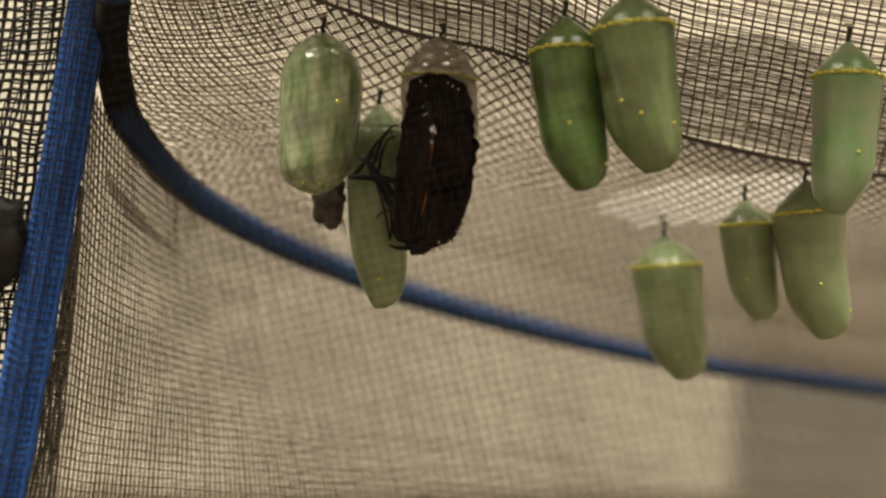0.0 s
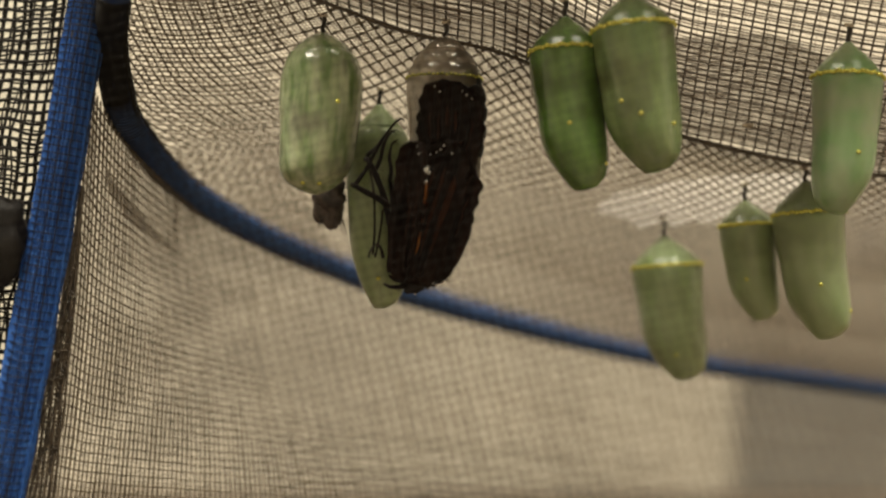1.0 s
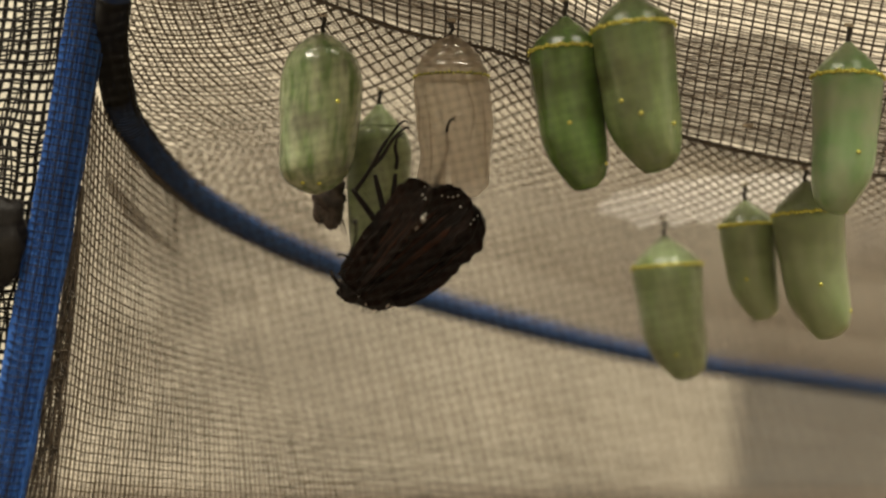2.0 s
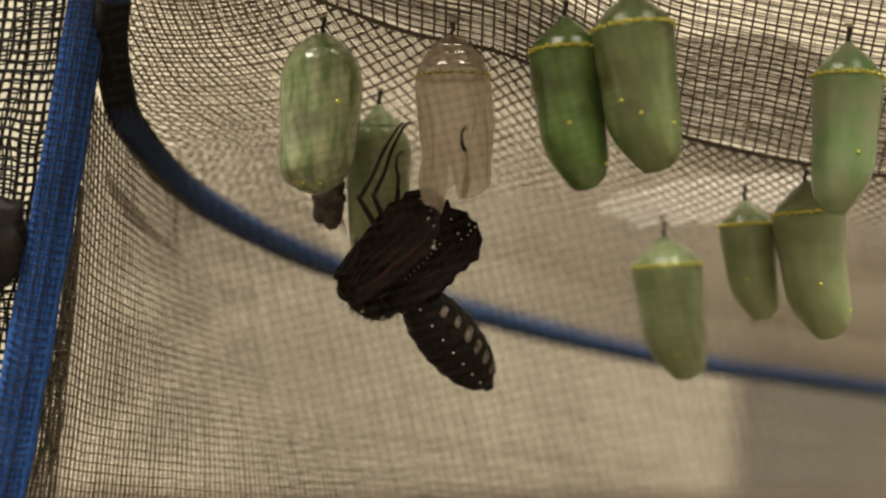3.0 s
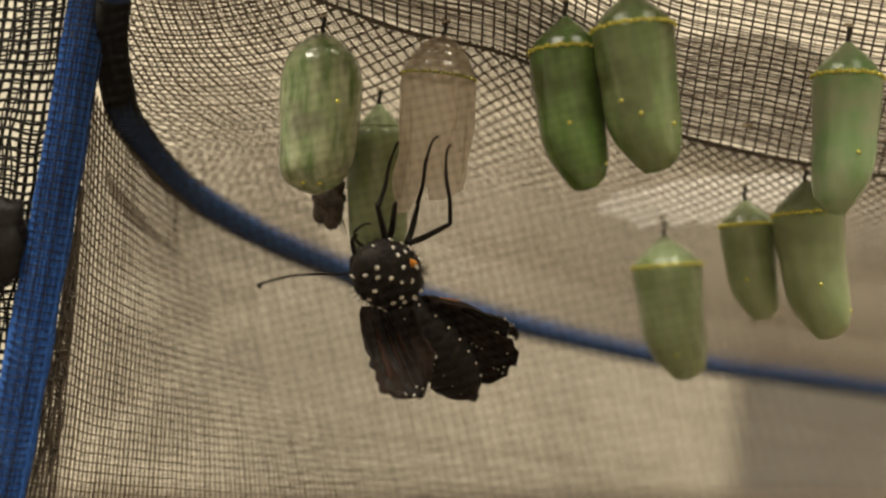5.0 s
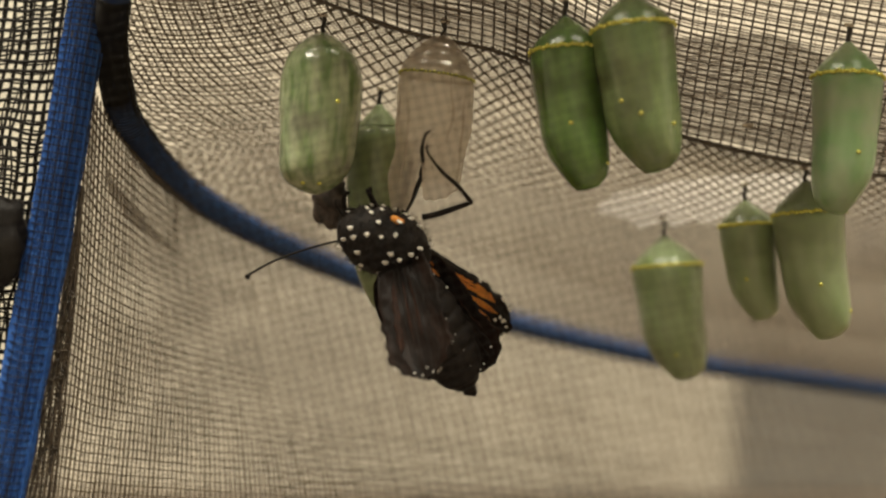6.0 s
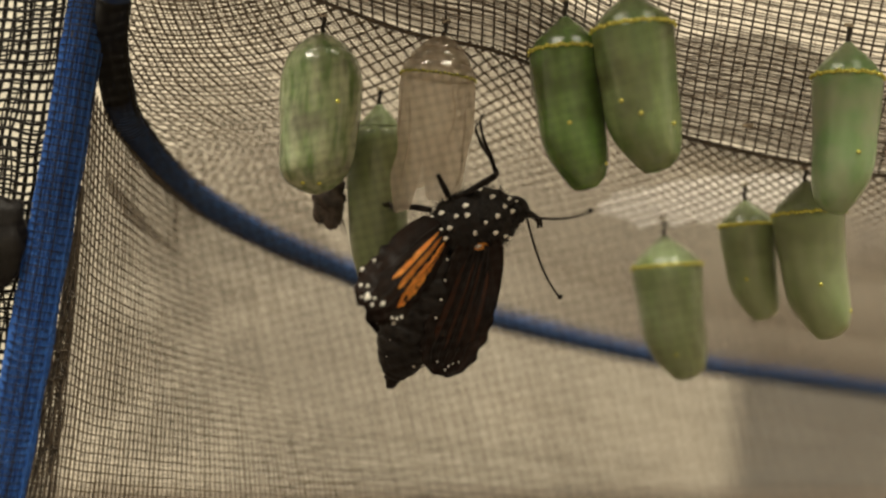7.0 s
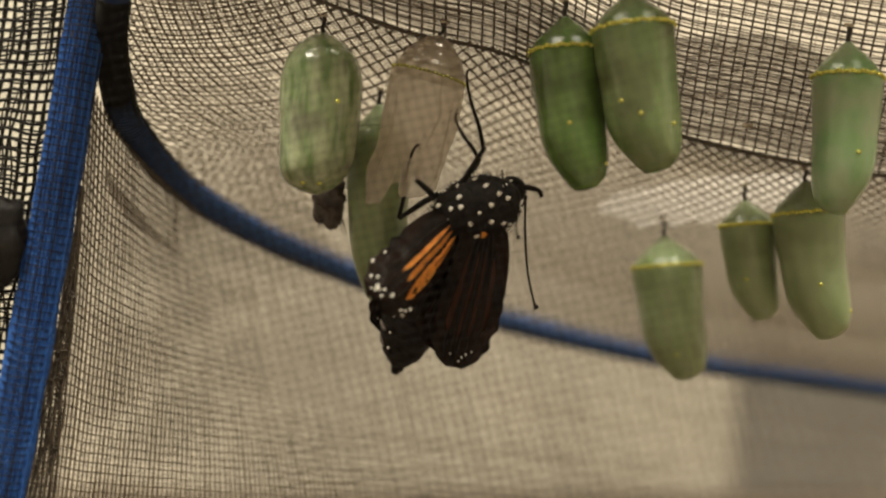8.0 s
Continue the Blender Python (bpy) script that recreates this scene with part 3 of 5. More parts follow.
def chrysalis(hook, foot, width, gap, green, turn, label, band=True, spots=((0.62, 20), (0.68, 60), (0.66, -50)), slant=0.0, oval=False):
    """hook and foot on their sight lines; gap: length of the black stem; turn: degrees about its own axis."""
    m, full = hang(hook, foot)
    d = (REACH - hook[2] * MM) / FOC
    R, stem = width / 2 * d, gap * d
    L = full - stem
    profile, straight = (oval_profile, oval_straight) if oval else (pupa_profile, pupa_straight)
    split = 0.205 if band else 0.12
    thing = tagged(new("chrysalis"), label, "chrysalis", "chrysalises hanging from the netting")
    thing.matrix_world = m @ pose(0, 0, 0, 0, 0, turn)

    def surf(u, a, lift=0.0):
        side = 0.5 + 0.5 * math.cos(a + radians(turn)) * (1 if slant > 0 else -1)
        side = side * side * (3 - 2 * side)
        r = R * ((1 - side) * profile(u) + side * straight(u)) + lift
        if not oval and u > 0.25:
            r *= 1 - 0.03 * max(0, math.cos(3 * a)) * min(1, (u - 0.25) * 4)
        n3 = Vector((math.cos(a), math.sin(a), u * 2.2))
        r += R * profile(u) * (0.035 * noise.noise(n3 * 1.3 + Vector((L * 900, 0, 0))) + 0.012 * noise.noise(n3 * 4))
        edge = math.cos(a + 0.9) * 0.6 + u - 0.55
        r += 0.00012 * (1 if u > split else 0) * (0.5 + 0.5 * math.tanh(edge * 6)) * min(1, (1 - u) * 6)
        if u < split:
            r -= 0.00010 * abs(math.sin(u / split * math.pi * 3)) ** 12
        v = Vector((r * math.cos(a), r * math.sin(a), -stem - L * u))
        v += Matrix.Rotation(-radians(turn), 3, "Z") @ Vector((slant * R * max(0, u - 0.3) ** 1.5, 0, 0))
        return v

    def skin(u0, u1, n):
        bm = bmesh.new()
        seg = 40
        rings = [[bm.verts.new(surf(u0 + (u1 - u0) * i / n, 2 * math.pi * k / seg,
                                    0.00010 * noise.noise(Vector((k * 0.3, i * 0.15, L * 900))))) for k in range(seg)] for i in range(n + 1)]
        for r0, r1 in zip(rings, rings[1:]):
            for k in range(seg):
                bm.faces.new((r0[k], r1[k], r1[(k + 1) % seg], r0[(k + 1) % seg]))
        bm.faces.new(rings[0]), bm.faces.new(rings[-1][::-1])
        return bm

    part("body", skin(split, 1.0, 36), green, thing)
    part("cap", skin(0.0, split, 14), green, thing, "smooth domed cap above the body")
    if band:
        ring = part("gold_band", tube([surf(split, TAU * k / 48, 0.00002) for k in range(49)], 0.00022, 6, caps=False), GOLD, thing, "bright gold beaded band")
        bead = None
        for k in range(46):
            a = 2 * math.pi * k / 46
            if bead is None:
                bead = part("gold_bead", ball(0.00040, (1.2, 0.9, 0.85), 7, 5), GOLD, ring)
                bead.matrix_basis = Matrix.Translation(surf(split, a, 0.00012))
            else:
                share(bead, "gold_bead", Matrix.Translation(surf(split + 0.005 * math.sin(k * 2.4), a, 0.00010 + 0.00006 * math.sin(k * 5))) @ pose(0, 0, 0, 0, 0, math.degrees(a) + 90), ring)
    spot = None
    for u, a in spots:
        a = radians(a - 90 - turn)
        mm = Matrix.Translation(surf(u, a, -0.00005))
        if spot is None:
            spot = part("gold_spot", ball(0.00043, (1, 1, 0.8), 8, 6), GOLD, thing, "raised metallic gold spot")
            spot.matrix_basis = mm
        else:
            share(spot, "gold_spot", mm, thing)
    pts = catmull([(0, 0, 0.0004), (0.0002, 0, -stem * 0.3), (-0.0001, 0, -stem * 0.7), (0, 0, -stem - 0.0006)], 12)
    part("stem", tube(pts, lambda u: 0.00055 - 0.0002 * math.sin(u * 3.1) + 0.0004 * max(0, u - 0.8), 8), STEM, thing, "short black stem")
    pad = ball(0.00062, (1.3, 1.0, 0.7), 12, 8, 0.6)
    pad.transform(Matrix.Translation((0, 0, 0.0003)))
    part("silk_pad", pad, SILK, thing, "pale tuft of silk on the netting")
    return thing


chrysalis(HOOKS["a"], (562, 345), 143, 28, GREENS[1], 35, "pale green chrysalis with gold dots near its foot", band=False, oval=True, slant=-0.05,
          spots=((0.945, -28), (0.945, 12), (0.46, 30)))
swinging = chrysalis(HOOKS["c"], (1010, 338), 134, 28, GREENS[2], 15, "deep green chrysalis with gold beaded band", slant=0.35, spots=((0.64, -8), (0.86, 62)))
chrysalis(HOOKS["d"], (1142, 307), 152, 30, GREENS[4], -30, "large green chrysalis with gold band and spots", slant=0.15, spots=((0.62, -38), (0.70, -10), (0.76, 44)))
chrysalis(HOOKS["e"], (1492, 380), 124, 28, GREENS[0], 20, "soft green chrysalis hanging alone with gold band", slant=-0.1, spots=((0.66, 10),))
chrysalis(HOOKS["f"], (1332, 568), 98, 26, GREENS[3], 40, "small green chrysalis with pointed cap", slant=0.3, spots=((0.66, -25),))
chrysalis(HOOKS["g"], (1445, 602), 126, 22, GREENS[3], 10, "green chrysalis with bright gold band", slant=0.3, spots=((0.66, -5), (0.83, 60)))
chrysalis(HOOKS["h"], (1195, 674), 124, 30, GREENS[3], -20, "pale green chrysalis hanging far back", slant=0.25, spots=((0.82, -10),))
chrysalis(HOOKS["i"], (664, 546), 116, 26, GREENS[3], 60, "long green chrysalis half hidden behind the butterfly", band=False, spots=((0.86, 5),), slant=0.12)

# shed caterpillar skin, caught between two chrysalises
skin_thing = tagged(new("shed_skin"), "crumpled dark brown shed caterpillar skin", "shed skin")
skin_thing.location = at(588, 360, -10)
bm = ball(1.0, (0.0029, 0.0022, 0.0036), 20, 14, 0.7)
part("husk", bm, SKIN, skin_thing)
for k in range(14):
    a = random.uniform(0, 6.28)
    s = Vector((math.cos(a) * 0.0018, math.sin(a) * 0.0014, random.uniform(-0.003, 0.003)))
    part("bristle", tube([s, s * 1.35 + Vector((0, 0, -0.0006)), s * 1.6 + Vector((0, 0, -0.0016))], lambda u: 0.00022 * (1.1 - u), 5), SKIN, skin_thing)
part("silk_thread", tube([Vector((0.0006, 0, 0.003)), Vector((0.001, 0.001, 0.012)), Vector((0.0004, 0.0, 0.022))], 0.00008, 4), SILK, skin_thing)

# ---- the empty shell of the opened chrysalis ----
shell = tagged(new("chrysalis_shell"), "split translucent empty chrysalis shell with gold beaded band", "chrysalis shell")
SL, SR = 320 * P, 66 * P


def shell_point(u, a, extra=0.0):
    r = SR * smoothed(min(1.0, u), (0, 0.03, 0.09, 0.16, 0.225, 0.27, 0.4, 0.6, 0.8, 1.0), (0.1, 0.36, 0.66, 0.86, 0.98, 1.04, 1.02, 0.96, 0.93, 0.80)) + extra
    if u < 0.225:
        r += 0.00030 * abs(math.sin(u / 0.225 * math.pi * 3))
    r += 0.00016 * min(1, max(0, u - 0.24) * 8) * math.cos(a * 7 + 2 * math.sin(u * 4))
    r += 0.0016 * max(0, u - 0.2) * noise.noise(Vector((math.cos(a) * 1.5, math.sin(a) * 1.5, u * 5)))
    sway = -0.10 * SR * min(1, max(0, u - 0.25) * 2.5)
    return Vector((r * math.cos(a) + sway, -SL * u, r * math.sin(a)))


def shell_skin(u0, ends, a0, a1, seg, n):
    """A patch of shell from u0 down to a ragged edge."""
    bm = bmesh.new()
    cols = []
    for k in range(seg + 1):
        a = a0 + (a1 - a0) * k / seg
        e = ends(k / seg)
        cols.append([bm.verts.new(shell_point(u0 + (e - u0) * i / n, a)) for i in range(n + 1)])
    for c0, c1 in zip(cols, cols[1:]):
        for i in range(n):
            bm.faces.new((c0[i], c1[i], c1[i + 1], c0[i + 1]))
    return bm


part("cap", shell_skin(0.0, lambda k: 0.225, 0, TAU, 40, 27), MEMBRANE_CAP, shell, "glossy ringed cap of the shell")
def torn(k):
    """Where the shell ends: slit open at the front, ragged all round."""
    a = TAU * k
    return 0.91 + 0.09 * math.cos(a - 5.9) + 0.03 * noise.noise(Vector((math.cos(a) * 2.2, math.sin(a) * 2.2, 2))) + 0.02 * noise.noise(Vector((math.cos(a) * 9, math.sin(a) * 9, 4))) \
        - 0.26 * math.exp(-((a - 4.95) / 0.17) ** 2) - 0.08 * math.exp(-((a - 1.6) / 0.6) ** 2)


part("sleeve", shell_skin(0.225, torn, 0, TAU, 72, 24), MEMBRANE, shell, "thin clear sleeve torn open at the foot")
part("torn_lip", tube([shell_point(torn(k / 72), TAU * k / 72) for k in range(73)], 0.00010, 5, caps=False), MEMBRANE, shell, "curled pale lip of the tear")
for k, (a, u0, u1) in enumerate(((3.75, 0.30, 0.86), (4.25, 0.26, 0.60), (5.45, 0.34, 0.88), (5.9, 0.28, 0.7))):
    part("crease", tube([shell_point(u0 + (u1 - u0) * i / 14, a + 0.06 * math.sin(i * 0.5 + k), 0.00002) for i in range(15)], lambda u: 0.00016 * math.sin(0.15 + 2.8 * u), 6, flat=0.6), MEMBRANE_CAP, shell, "pale crease in the sleeve")
for u in (0.075, 0.15):
    part("ring_groove", tube([shell_point(u, TAU * k / 40, 0.00002) for k in range(41)], 0.00014, 6, caps=False), MEMBRANE_CAP, shell)
ring = part("dark_band", tube([shell_point(0.228, TAU * k / 40, 0.00004) for k in range(41)], 0.00022, 6, caps=False), DARKBEAD, shell, "thin dark line under the beads")
bead = None
for k in range(54):
    a = TAU * k / 54
    mm = Matrix.Translation(shell_point(0.228 + 0.004 * math.sin(k * 2.4), a, 0.00018))
    if bead is None:
        bead = part("gold_bead", ball(0.00023, (1, 1, 1), 7, 5), GOLD, ring, "gold bead of the band")
        bead.matrix_basis = mm
    else:
        share(bead, "gold_bead", mm, ring)
b2 = part("gold_spot", ball(0.00036, (1, 1, 1), 8, 6), GOLD, shell, "gold spot")
b2.matrix_basis = Matrix.Translation(shell_point(0.74, 2.45, 0.0))
b3 = part("stem", tube(catmull([(0.0, 0.0022, 0), (-0.0003, 0.001, 0), (0.0001, 0.0004, 0), (0, -0.0006, 0)], 10), lambda u: 0.00050 - 0.0002 * math.sin(u * 3), 8), STEM, shell, "black hooked stem")
part("silk_pad", ball(0.0007, (1.2, 0.7, 1.0), 12, 8, 0.6), SILK, shell, "pale silk tuft").matrix_basis = Matrix.Translation((0, 0.0026, 0))

# ---- the butterfly ----
butterfly = tagged(new("butterfly"), "newly emerged black and orange butterfly with crumpled wet wings", "butterfly")


def barrel(length, half, deep, profile, seg=20, n=20, rings=0, shag=0.0):
    """A body along +Y."""
    bm = bmesh.new()
    out = []
    for i in range(n + 1):
        u = i / n
        r = profile(u) * (1 - (0.07 * abs(math.sin(u * math.pi * rings)) ** 8 if rings else 0))
        ring = []
        for k in range(seg):
            a = TAU * k / seg
            j = 1 + shag * noise.noise(Vector((math.cos(a) * 3, u * 9, math.sin(a) * 3)))
            ring.append(bm.verts.new((half * r * j * math.cos(a), length * u, deep * r * j * math.sin(a))))
        out.append(ring)
    for r0, r1 in zip(out, out[1:]):
        for k in range(seg):
            bm.faces.new((r0[k], r1[k], r1[(k + 1) % seg], r0[(k + 1) % seg]))
    bm.faces.new(out[0]), bm.faces.new(out[-1][::-1])
    return bm


LEN = {"thorax": 140, "head": 46, "abdomen": 265, "wing_a": 255, "wing_b": 240, "wing_c": 218, "wing_d": 195,
       "leg_1": 95, "leg_2": 95, "leg_3": 95, "leg_4": 95, "foot_1": 150, "foot_2": 150, "foot_3": 150, "foot_4": 150,
       "feeler_1": 200, "feeler_2": 200, "tongue": 95}
PIECES = {}


def fuzz(parent, material, points, length, name):
    """Short hairs standing on a body."""
    bm = bmesh.new()
    for p, nrm in points:
        q = p + nrm * length * random.uniform(0.6, 1.2) + Vector([random.uniform(-1, 1) * length * 0.5 for _ in range(3)])
        tube([p, (p + q) / 2, q], lambda u: 0.00006 * (1.1 - u), 3, bm, caps=False)
    tagged(part(name, bm, material, parent), kind="stuff")


def thorax_profile(u):
    return max(0.03, 1 - abs(2 * u - 1) ** 2.6) ** 0.5 * (0.82 + 0.22 * math.sin(u * 3))


TX = LEN["thorax"] * P
TLONG = 1.25 * TX
bm = barrel(TLONG, 56 * P, 46 * P, thorax_profile, shag=0.22)
bm.transform(Matrix.Translation((0, -0.12 * TX, 0)))
thorax = part("thorax", bm, CHITIN, butterfly, "black furry thorax dotted with white")
PIECES["thorax"] = thorax
rnd = random.Random(4)
spot = None
hairs = []
for k in range(700):
    u, a = rnd.uniform(0.06, 0.95), rnd.uniform(0, TAU)
    r = thorax_profile(u)
    p = Vector((56 * P * r * math.cos(a), TLONG * u - 0.12 * TX, 46 * P * r * math.sin(a)))
    hairs.append((p, Vector((math.cos(a), 0, math.sin(a)))))
fuzz(thorax, CHITIN, hairs, 0.0011, "fur")
placed = []
while len(placed) < 40:
    u, a = rnd.uniform(0.05, 0.95), rnd.uniform(-0.35, math.pi + 0.35)
    r = thorax_profile(u)
    p = Vector((59 * P * r * math.cos(a), TLONG * u - 0.12 * TX, 49 * P * r * math.sin(a)))
    if any((p - q).length < 14.5 * P for q in placed):
        continue
    placed.append(p)
    mm = Matrix.Translation(p) @ Matrix.Rotation(-a, 4, "Y") @ Matrix.Diagonal((0.5, rnd.uniform(0.7, 1.35), rnd.uniform(0.6, 0.95), 1))
    if spot is None:
        spot = part("white_spot", ball(0.00044, (1, 1, 1), 8, 6, 0.4), WHITE, thorax, "white spot")
        spot.matrix_basis = mm
    else:
        share(spot, "white_spot", mm, thorax)

part("orange_patch", ball(11 * P, (0.8, 1.3, 0.6), 12, 8, 0.5), ORANGE, thorax, "small orange patch at the wing's root").matrix_basis = Matrix.Translation((43 * P, TX * 0.5, 26 * P))

HX = LEN["head"] * P
head = part("head", barrel(HX, 25 * P, 25 * P, lambda u: math.sqrt(max(0.03, 1 - (2 * u - 1) ** 2)), shag=0.15), CHITIN, butterfly, "small black head with white flecks")
PIECES["head"] = head
for s in (-1, 1):
    part("eye", ball(13 * P, (0.7, 1, 1), 12, 9), BLACK, head, "round glossy black eye").matrix_basis = Matrix.Translation((0, HX * 0.55, s * 17 * P))
    pts = catmull([(6 * P, HX * 0.8, s * 6 * P), (16 * P, HX * 1.05, s * 8 * P), (30 * P, HX * 1.25, s * 9 * P), (42 * P, HX * 1.2, s * 12 * P)], 10)
    part("palp", tube(pts, lambda u: 5.0 * P * (1.1 - 0.7 * u), 7), CHITIN, head)
    for q in ((0.35, 12), (0.7, 14)):
        share(spot, "white_spot", Matrix.Translation((-q[1] * P, HX * q[0], s * 17 * P)) @ Matrix.Diagonal((0.5, 0.7, 0.7, 1)), head)


def abdomen_profile(u):
    return interp(u, (0, 0.08, 0.25, 0.45, 0.65, 0.8, 0.9, 0.96, 1.0), (0.35, 0.62, 0.9, 1.0, 0.97, 0.82, 0.6, 0.38, 0.08))


AL = LEN["abdomen"] * P
abdomen = part("abdomen", barrel(AL, 62 * P, 56 * P, abdomen_profile, 28, 72, rings=8, shag=0.05), CHITIN, butterfly, "swollen dark segmented abdomen")
PIECES["abdomen"] = abdomen
# pale bars on both flanks, one a segment, and rows of white dots
for k in range(7):
    u = (k + 0.5) / 8
    for row, (a0, a1) in enumerate(((0.55, 1.25), (1.65, 2.30))):
        if k < 1:
            continue
        bm = bmesh.new()
        g = []
        c0, c1, tall = (a0 + a1) / 2 + rnd.uniform(-0.05, 0.05), (a1 - a0) / 2 * rnd.uniform(0.6, 1.0), rnd.uniform(0.052, 0.08)
        for i in range(5):
            uu = u + tall * (i / 4 - 0.5)
            full = 1.0 - (i / 2 - 1) ** 2
            a0, a1 = c0 - c1 * (0.62 + 0.38 * full) * rnd.uniform(0.85, 1.1), c0 + c1 * (0.62 + 0.38 * full) * rnd.uniform(0.85, 1.1)
            g.append([bm.verts.new((62 * P * abdomen_profile(uu) * (1.0 + 0.055 * full * (1 - (j / 3 - 1) ** 4)) * math.cos(a0 + (a1 - a0) * j / 6), AL * uu, 56 * P * abdomen_profile(uu) * (1.0 + 0.055 * full * (1 - (j / 3 - 1) ** 4)) * math.sin(a0 + (a1 - a0) * j / 6))) for j in range(7)])
        for r0, r1 in zip(g, g[1:]):
            for j in range(6):
                bm.faces.new((r0[j], r1[j], r1[j + 1], r0[j + 1]))
        bmesh.ops.solidify(bm, geom=bm.faces[:], thickness=0.0001)
        part("pale_bar", bm, PALE_BAND, abdomen, "pale grey bar of a segment")
    for a, size in ((2.55, 0.5), (0.1, 0.5), (5.2, 0.22)):
        r = abdomen_profile(u)
        share(spot, "white_spot", Matrix.Translation((62 * P * r * math.cos(a), AL * u, 56 * P * r * math.sin(a))) @ Matrix.Diagonal((size, size, size, 1)), abdomen)
part("tail_tip", ball(14 * P, (1, 1.3, 1), 10, 8, 0.4), CHITIN, abdomen).matrix_basis = Matrix.Translation((0, AL * 0.985, 0))


def wing(name, key, wide, cells, seed):
    """A crumpled wing along +Y: dark with raised veins, orange cells on its +Z face, dull ones coloured as if shaded on
    -Z, white dots on the rim.
    """
    L = LEN[key] * P
    W = wide * P
    rn = random.Random(seed)

    def half(u):
        base = interp(u, (0, 0.05, 0.2, 0.4, 0.65, 0.82, 0.93, 1.0), (0.55, 0.72, 0.88, 0.96, 1.0, 0.94, 0.70, 0.24))
        return base * (1 + 0.045 * math.sin(u * 46 + seed) * (u > 0.45) + 0.10 * noise.noise(Vector((u * 7, seed * 3.1, 0))) * min(1, u * 2))

    def mid(u):
        return 0.10 * W * math.sin(u * 2.6 + seed)

    def height(u, v):
        return 0.16 * W * (1 - v * v) + 0.00045 * noise.noise(Vector((v * 2.6, u * 5, seed))) + 0.00012 * math.cos(v * 17)

    def surf(u, v, side):
        th = 7.5 * P * math.sqrt(max(0.0, 1 - v * v)) * (0.4 + 0.6 * math.sin(min(1, u * 1.05) * math.pi) ** 0.5) + 0.6 * P
        return Vector((mid(u) + v * half(u) * W / 2, L * u, height(u, v) - 0.16 * W + side * th))

    bm = bmesh.new()
    nu, nv = 40, 18
    top = [[bm.verts.new(surf(i / nu, -math.cos(math.pi * j / nv), 1)) for j in range(nv + 1)] for i in range(nu + 1)]
    bot = [[bm.verts.new(surf(i / nu, -math.cos(math.pi * j / nv), -1)) for j in range(nv + 1)] for i in range(nu + 1)]
    for i in range(nu):
        for j in range(nv):
            bm.faces.new((top[i][j], top[i][j + 1], top[i + 1][j + 1], top[i + 1][j]))
            bm.faces.new((bot[i][j], bot[i + 1][j], bot[i + 1][j + 1], bot[i][j + 1]))
        bm.faces.new((top[i][0], top[i + 1][0], bot[i + 1][0], bot[i][0]))
        bm.faces.new((top[i][nv], bot[i][nv], bot[i + 1][nv], top[i + 1][nv]))
    for i, flip in ((0, 1), (nu, -1)):
        for j in range(nv):
            q = (top[i][j], bot[i][j], bot[i][j + 1], top[i][j + 1])
            bm.faces.new(q[::flip])
    ob = part(name, bm, WING, butterfly, "crumpled wing, black veined with orange cells")
    PIECES[key] = ob
    # veins on both faces
    for v in (-0.62, -0.32, -0.02, 0.28, 0.58):
        for side in (1, -1):
            pts = [surf(0.06 + 0.88 * i / 20, v * (0.6 + 0.4 * i / 20), side) for i in range(21)]
            part("vein", tube(pts, lambda u: 1.5 * P * (1.1 - 0.6 * u), 5), CHITIN, ob)
    # orange cells between the veins; on -Z dull ones, darkened to look unlit
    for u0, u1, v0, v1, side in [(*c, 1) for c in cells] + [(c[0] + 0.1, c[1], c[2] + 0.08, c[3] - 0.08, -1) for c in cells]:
        bm = bmesh.new()
        g = []
        for i in range(11):
            uu = u0 + (u1 - u0) * i / 10
            s = math.sqrt(max(0, 1 - abs(2 * i / 10 - 1) ** 3.5)) + 0.04
            c, h = (v0 + v1) / 2, (v1 - v0) / 2 * s
            row = []
            for j in range(6):
                v = c + h * (j / 2.5 - 1)
                row.append(bm.verts.new(surf(uu, v * (0.6 + 0.4 * uu), side) + Vector((0, 0, side * (1.2 * P * (1 - (j / 2.5 - 1) ** 2) - 0.1 * P)))))
            g.append(row)
        for r0, r1 in zip(g, g[1:]):
            for j in range(5):
                bm.faces.new((r0[j], r0[j + 1], r1[j + 1], r1[j]))
        bmesh.ops.solidify(bm, geom=bm.faces[:], thickness=1.0 * P)
        bmesh.ops.recalc_face_normals(bm, faces=bm.faces[:])
        part("orange_cell" if side > 0 else "dull_shaded_cell", bm, ORANGE if side > 0 else DULL_SHADED, ob, "orange wing cell" if side > 0 else "dull brown-orange wing cell, coloured as if in shade")
    for k in range(15):
        u = rn.uniform(0.82, 0.97) if k < 11 else rn.uniform(0.6, 0.85)
        v = rn.uniform(-0.85, 0.85) if k < 11 else rn.choice((-1, 1)) * rn.uniform(0.85, 0.95)
        share(spot, "white_spot", Matrix.Translation(surf(u, v, 1)) @ Matrix.Diagonal((rn.uniform(0.5, 0.9), rn.uniform(0.6, 1.2), 0.35, 1)), ob)
    for k in range(9 if key == "wing_c" else 0):
        share(spot, "white_spot", Matrix.Translation(surf(0.25 + 0.05 * k, 0.02 + 0.02 * k, -1)) @ Matrix.Diagonal((0.28, 0.34, 0.2, 1)), ob)
    for k in range(5):
        share(spot, "white_spot", Matrix.Translation(surf(rn.uniform(0.86, 0.97), rn.uniform(-0.8, 0.8), -1)) @ Matrix.Diagonal((0.35, 0.4, 0.25, 1)), ob)
    return ob


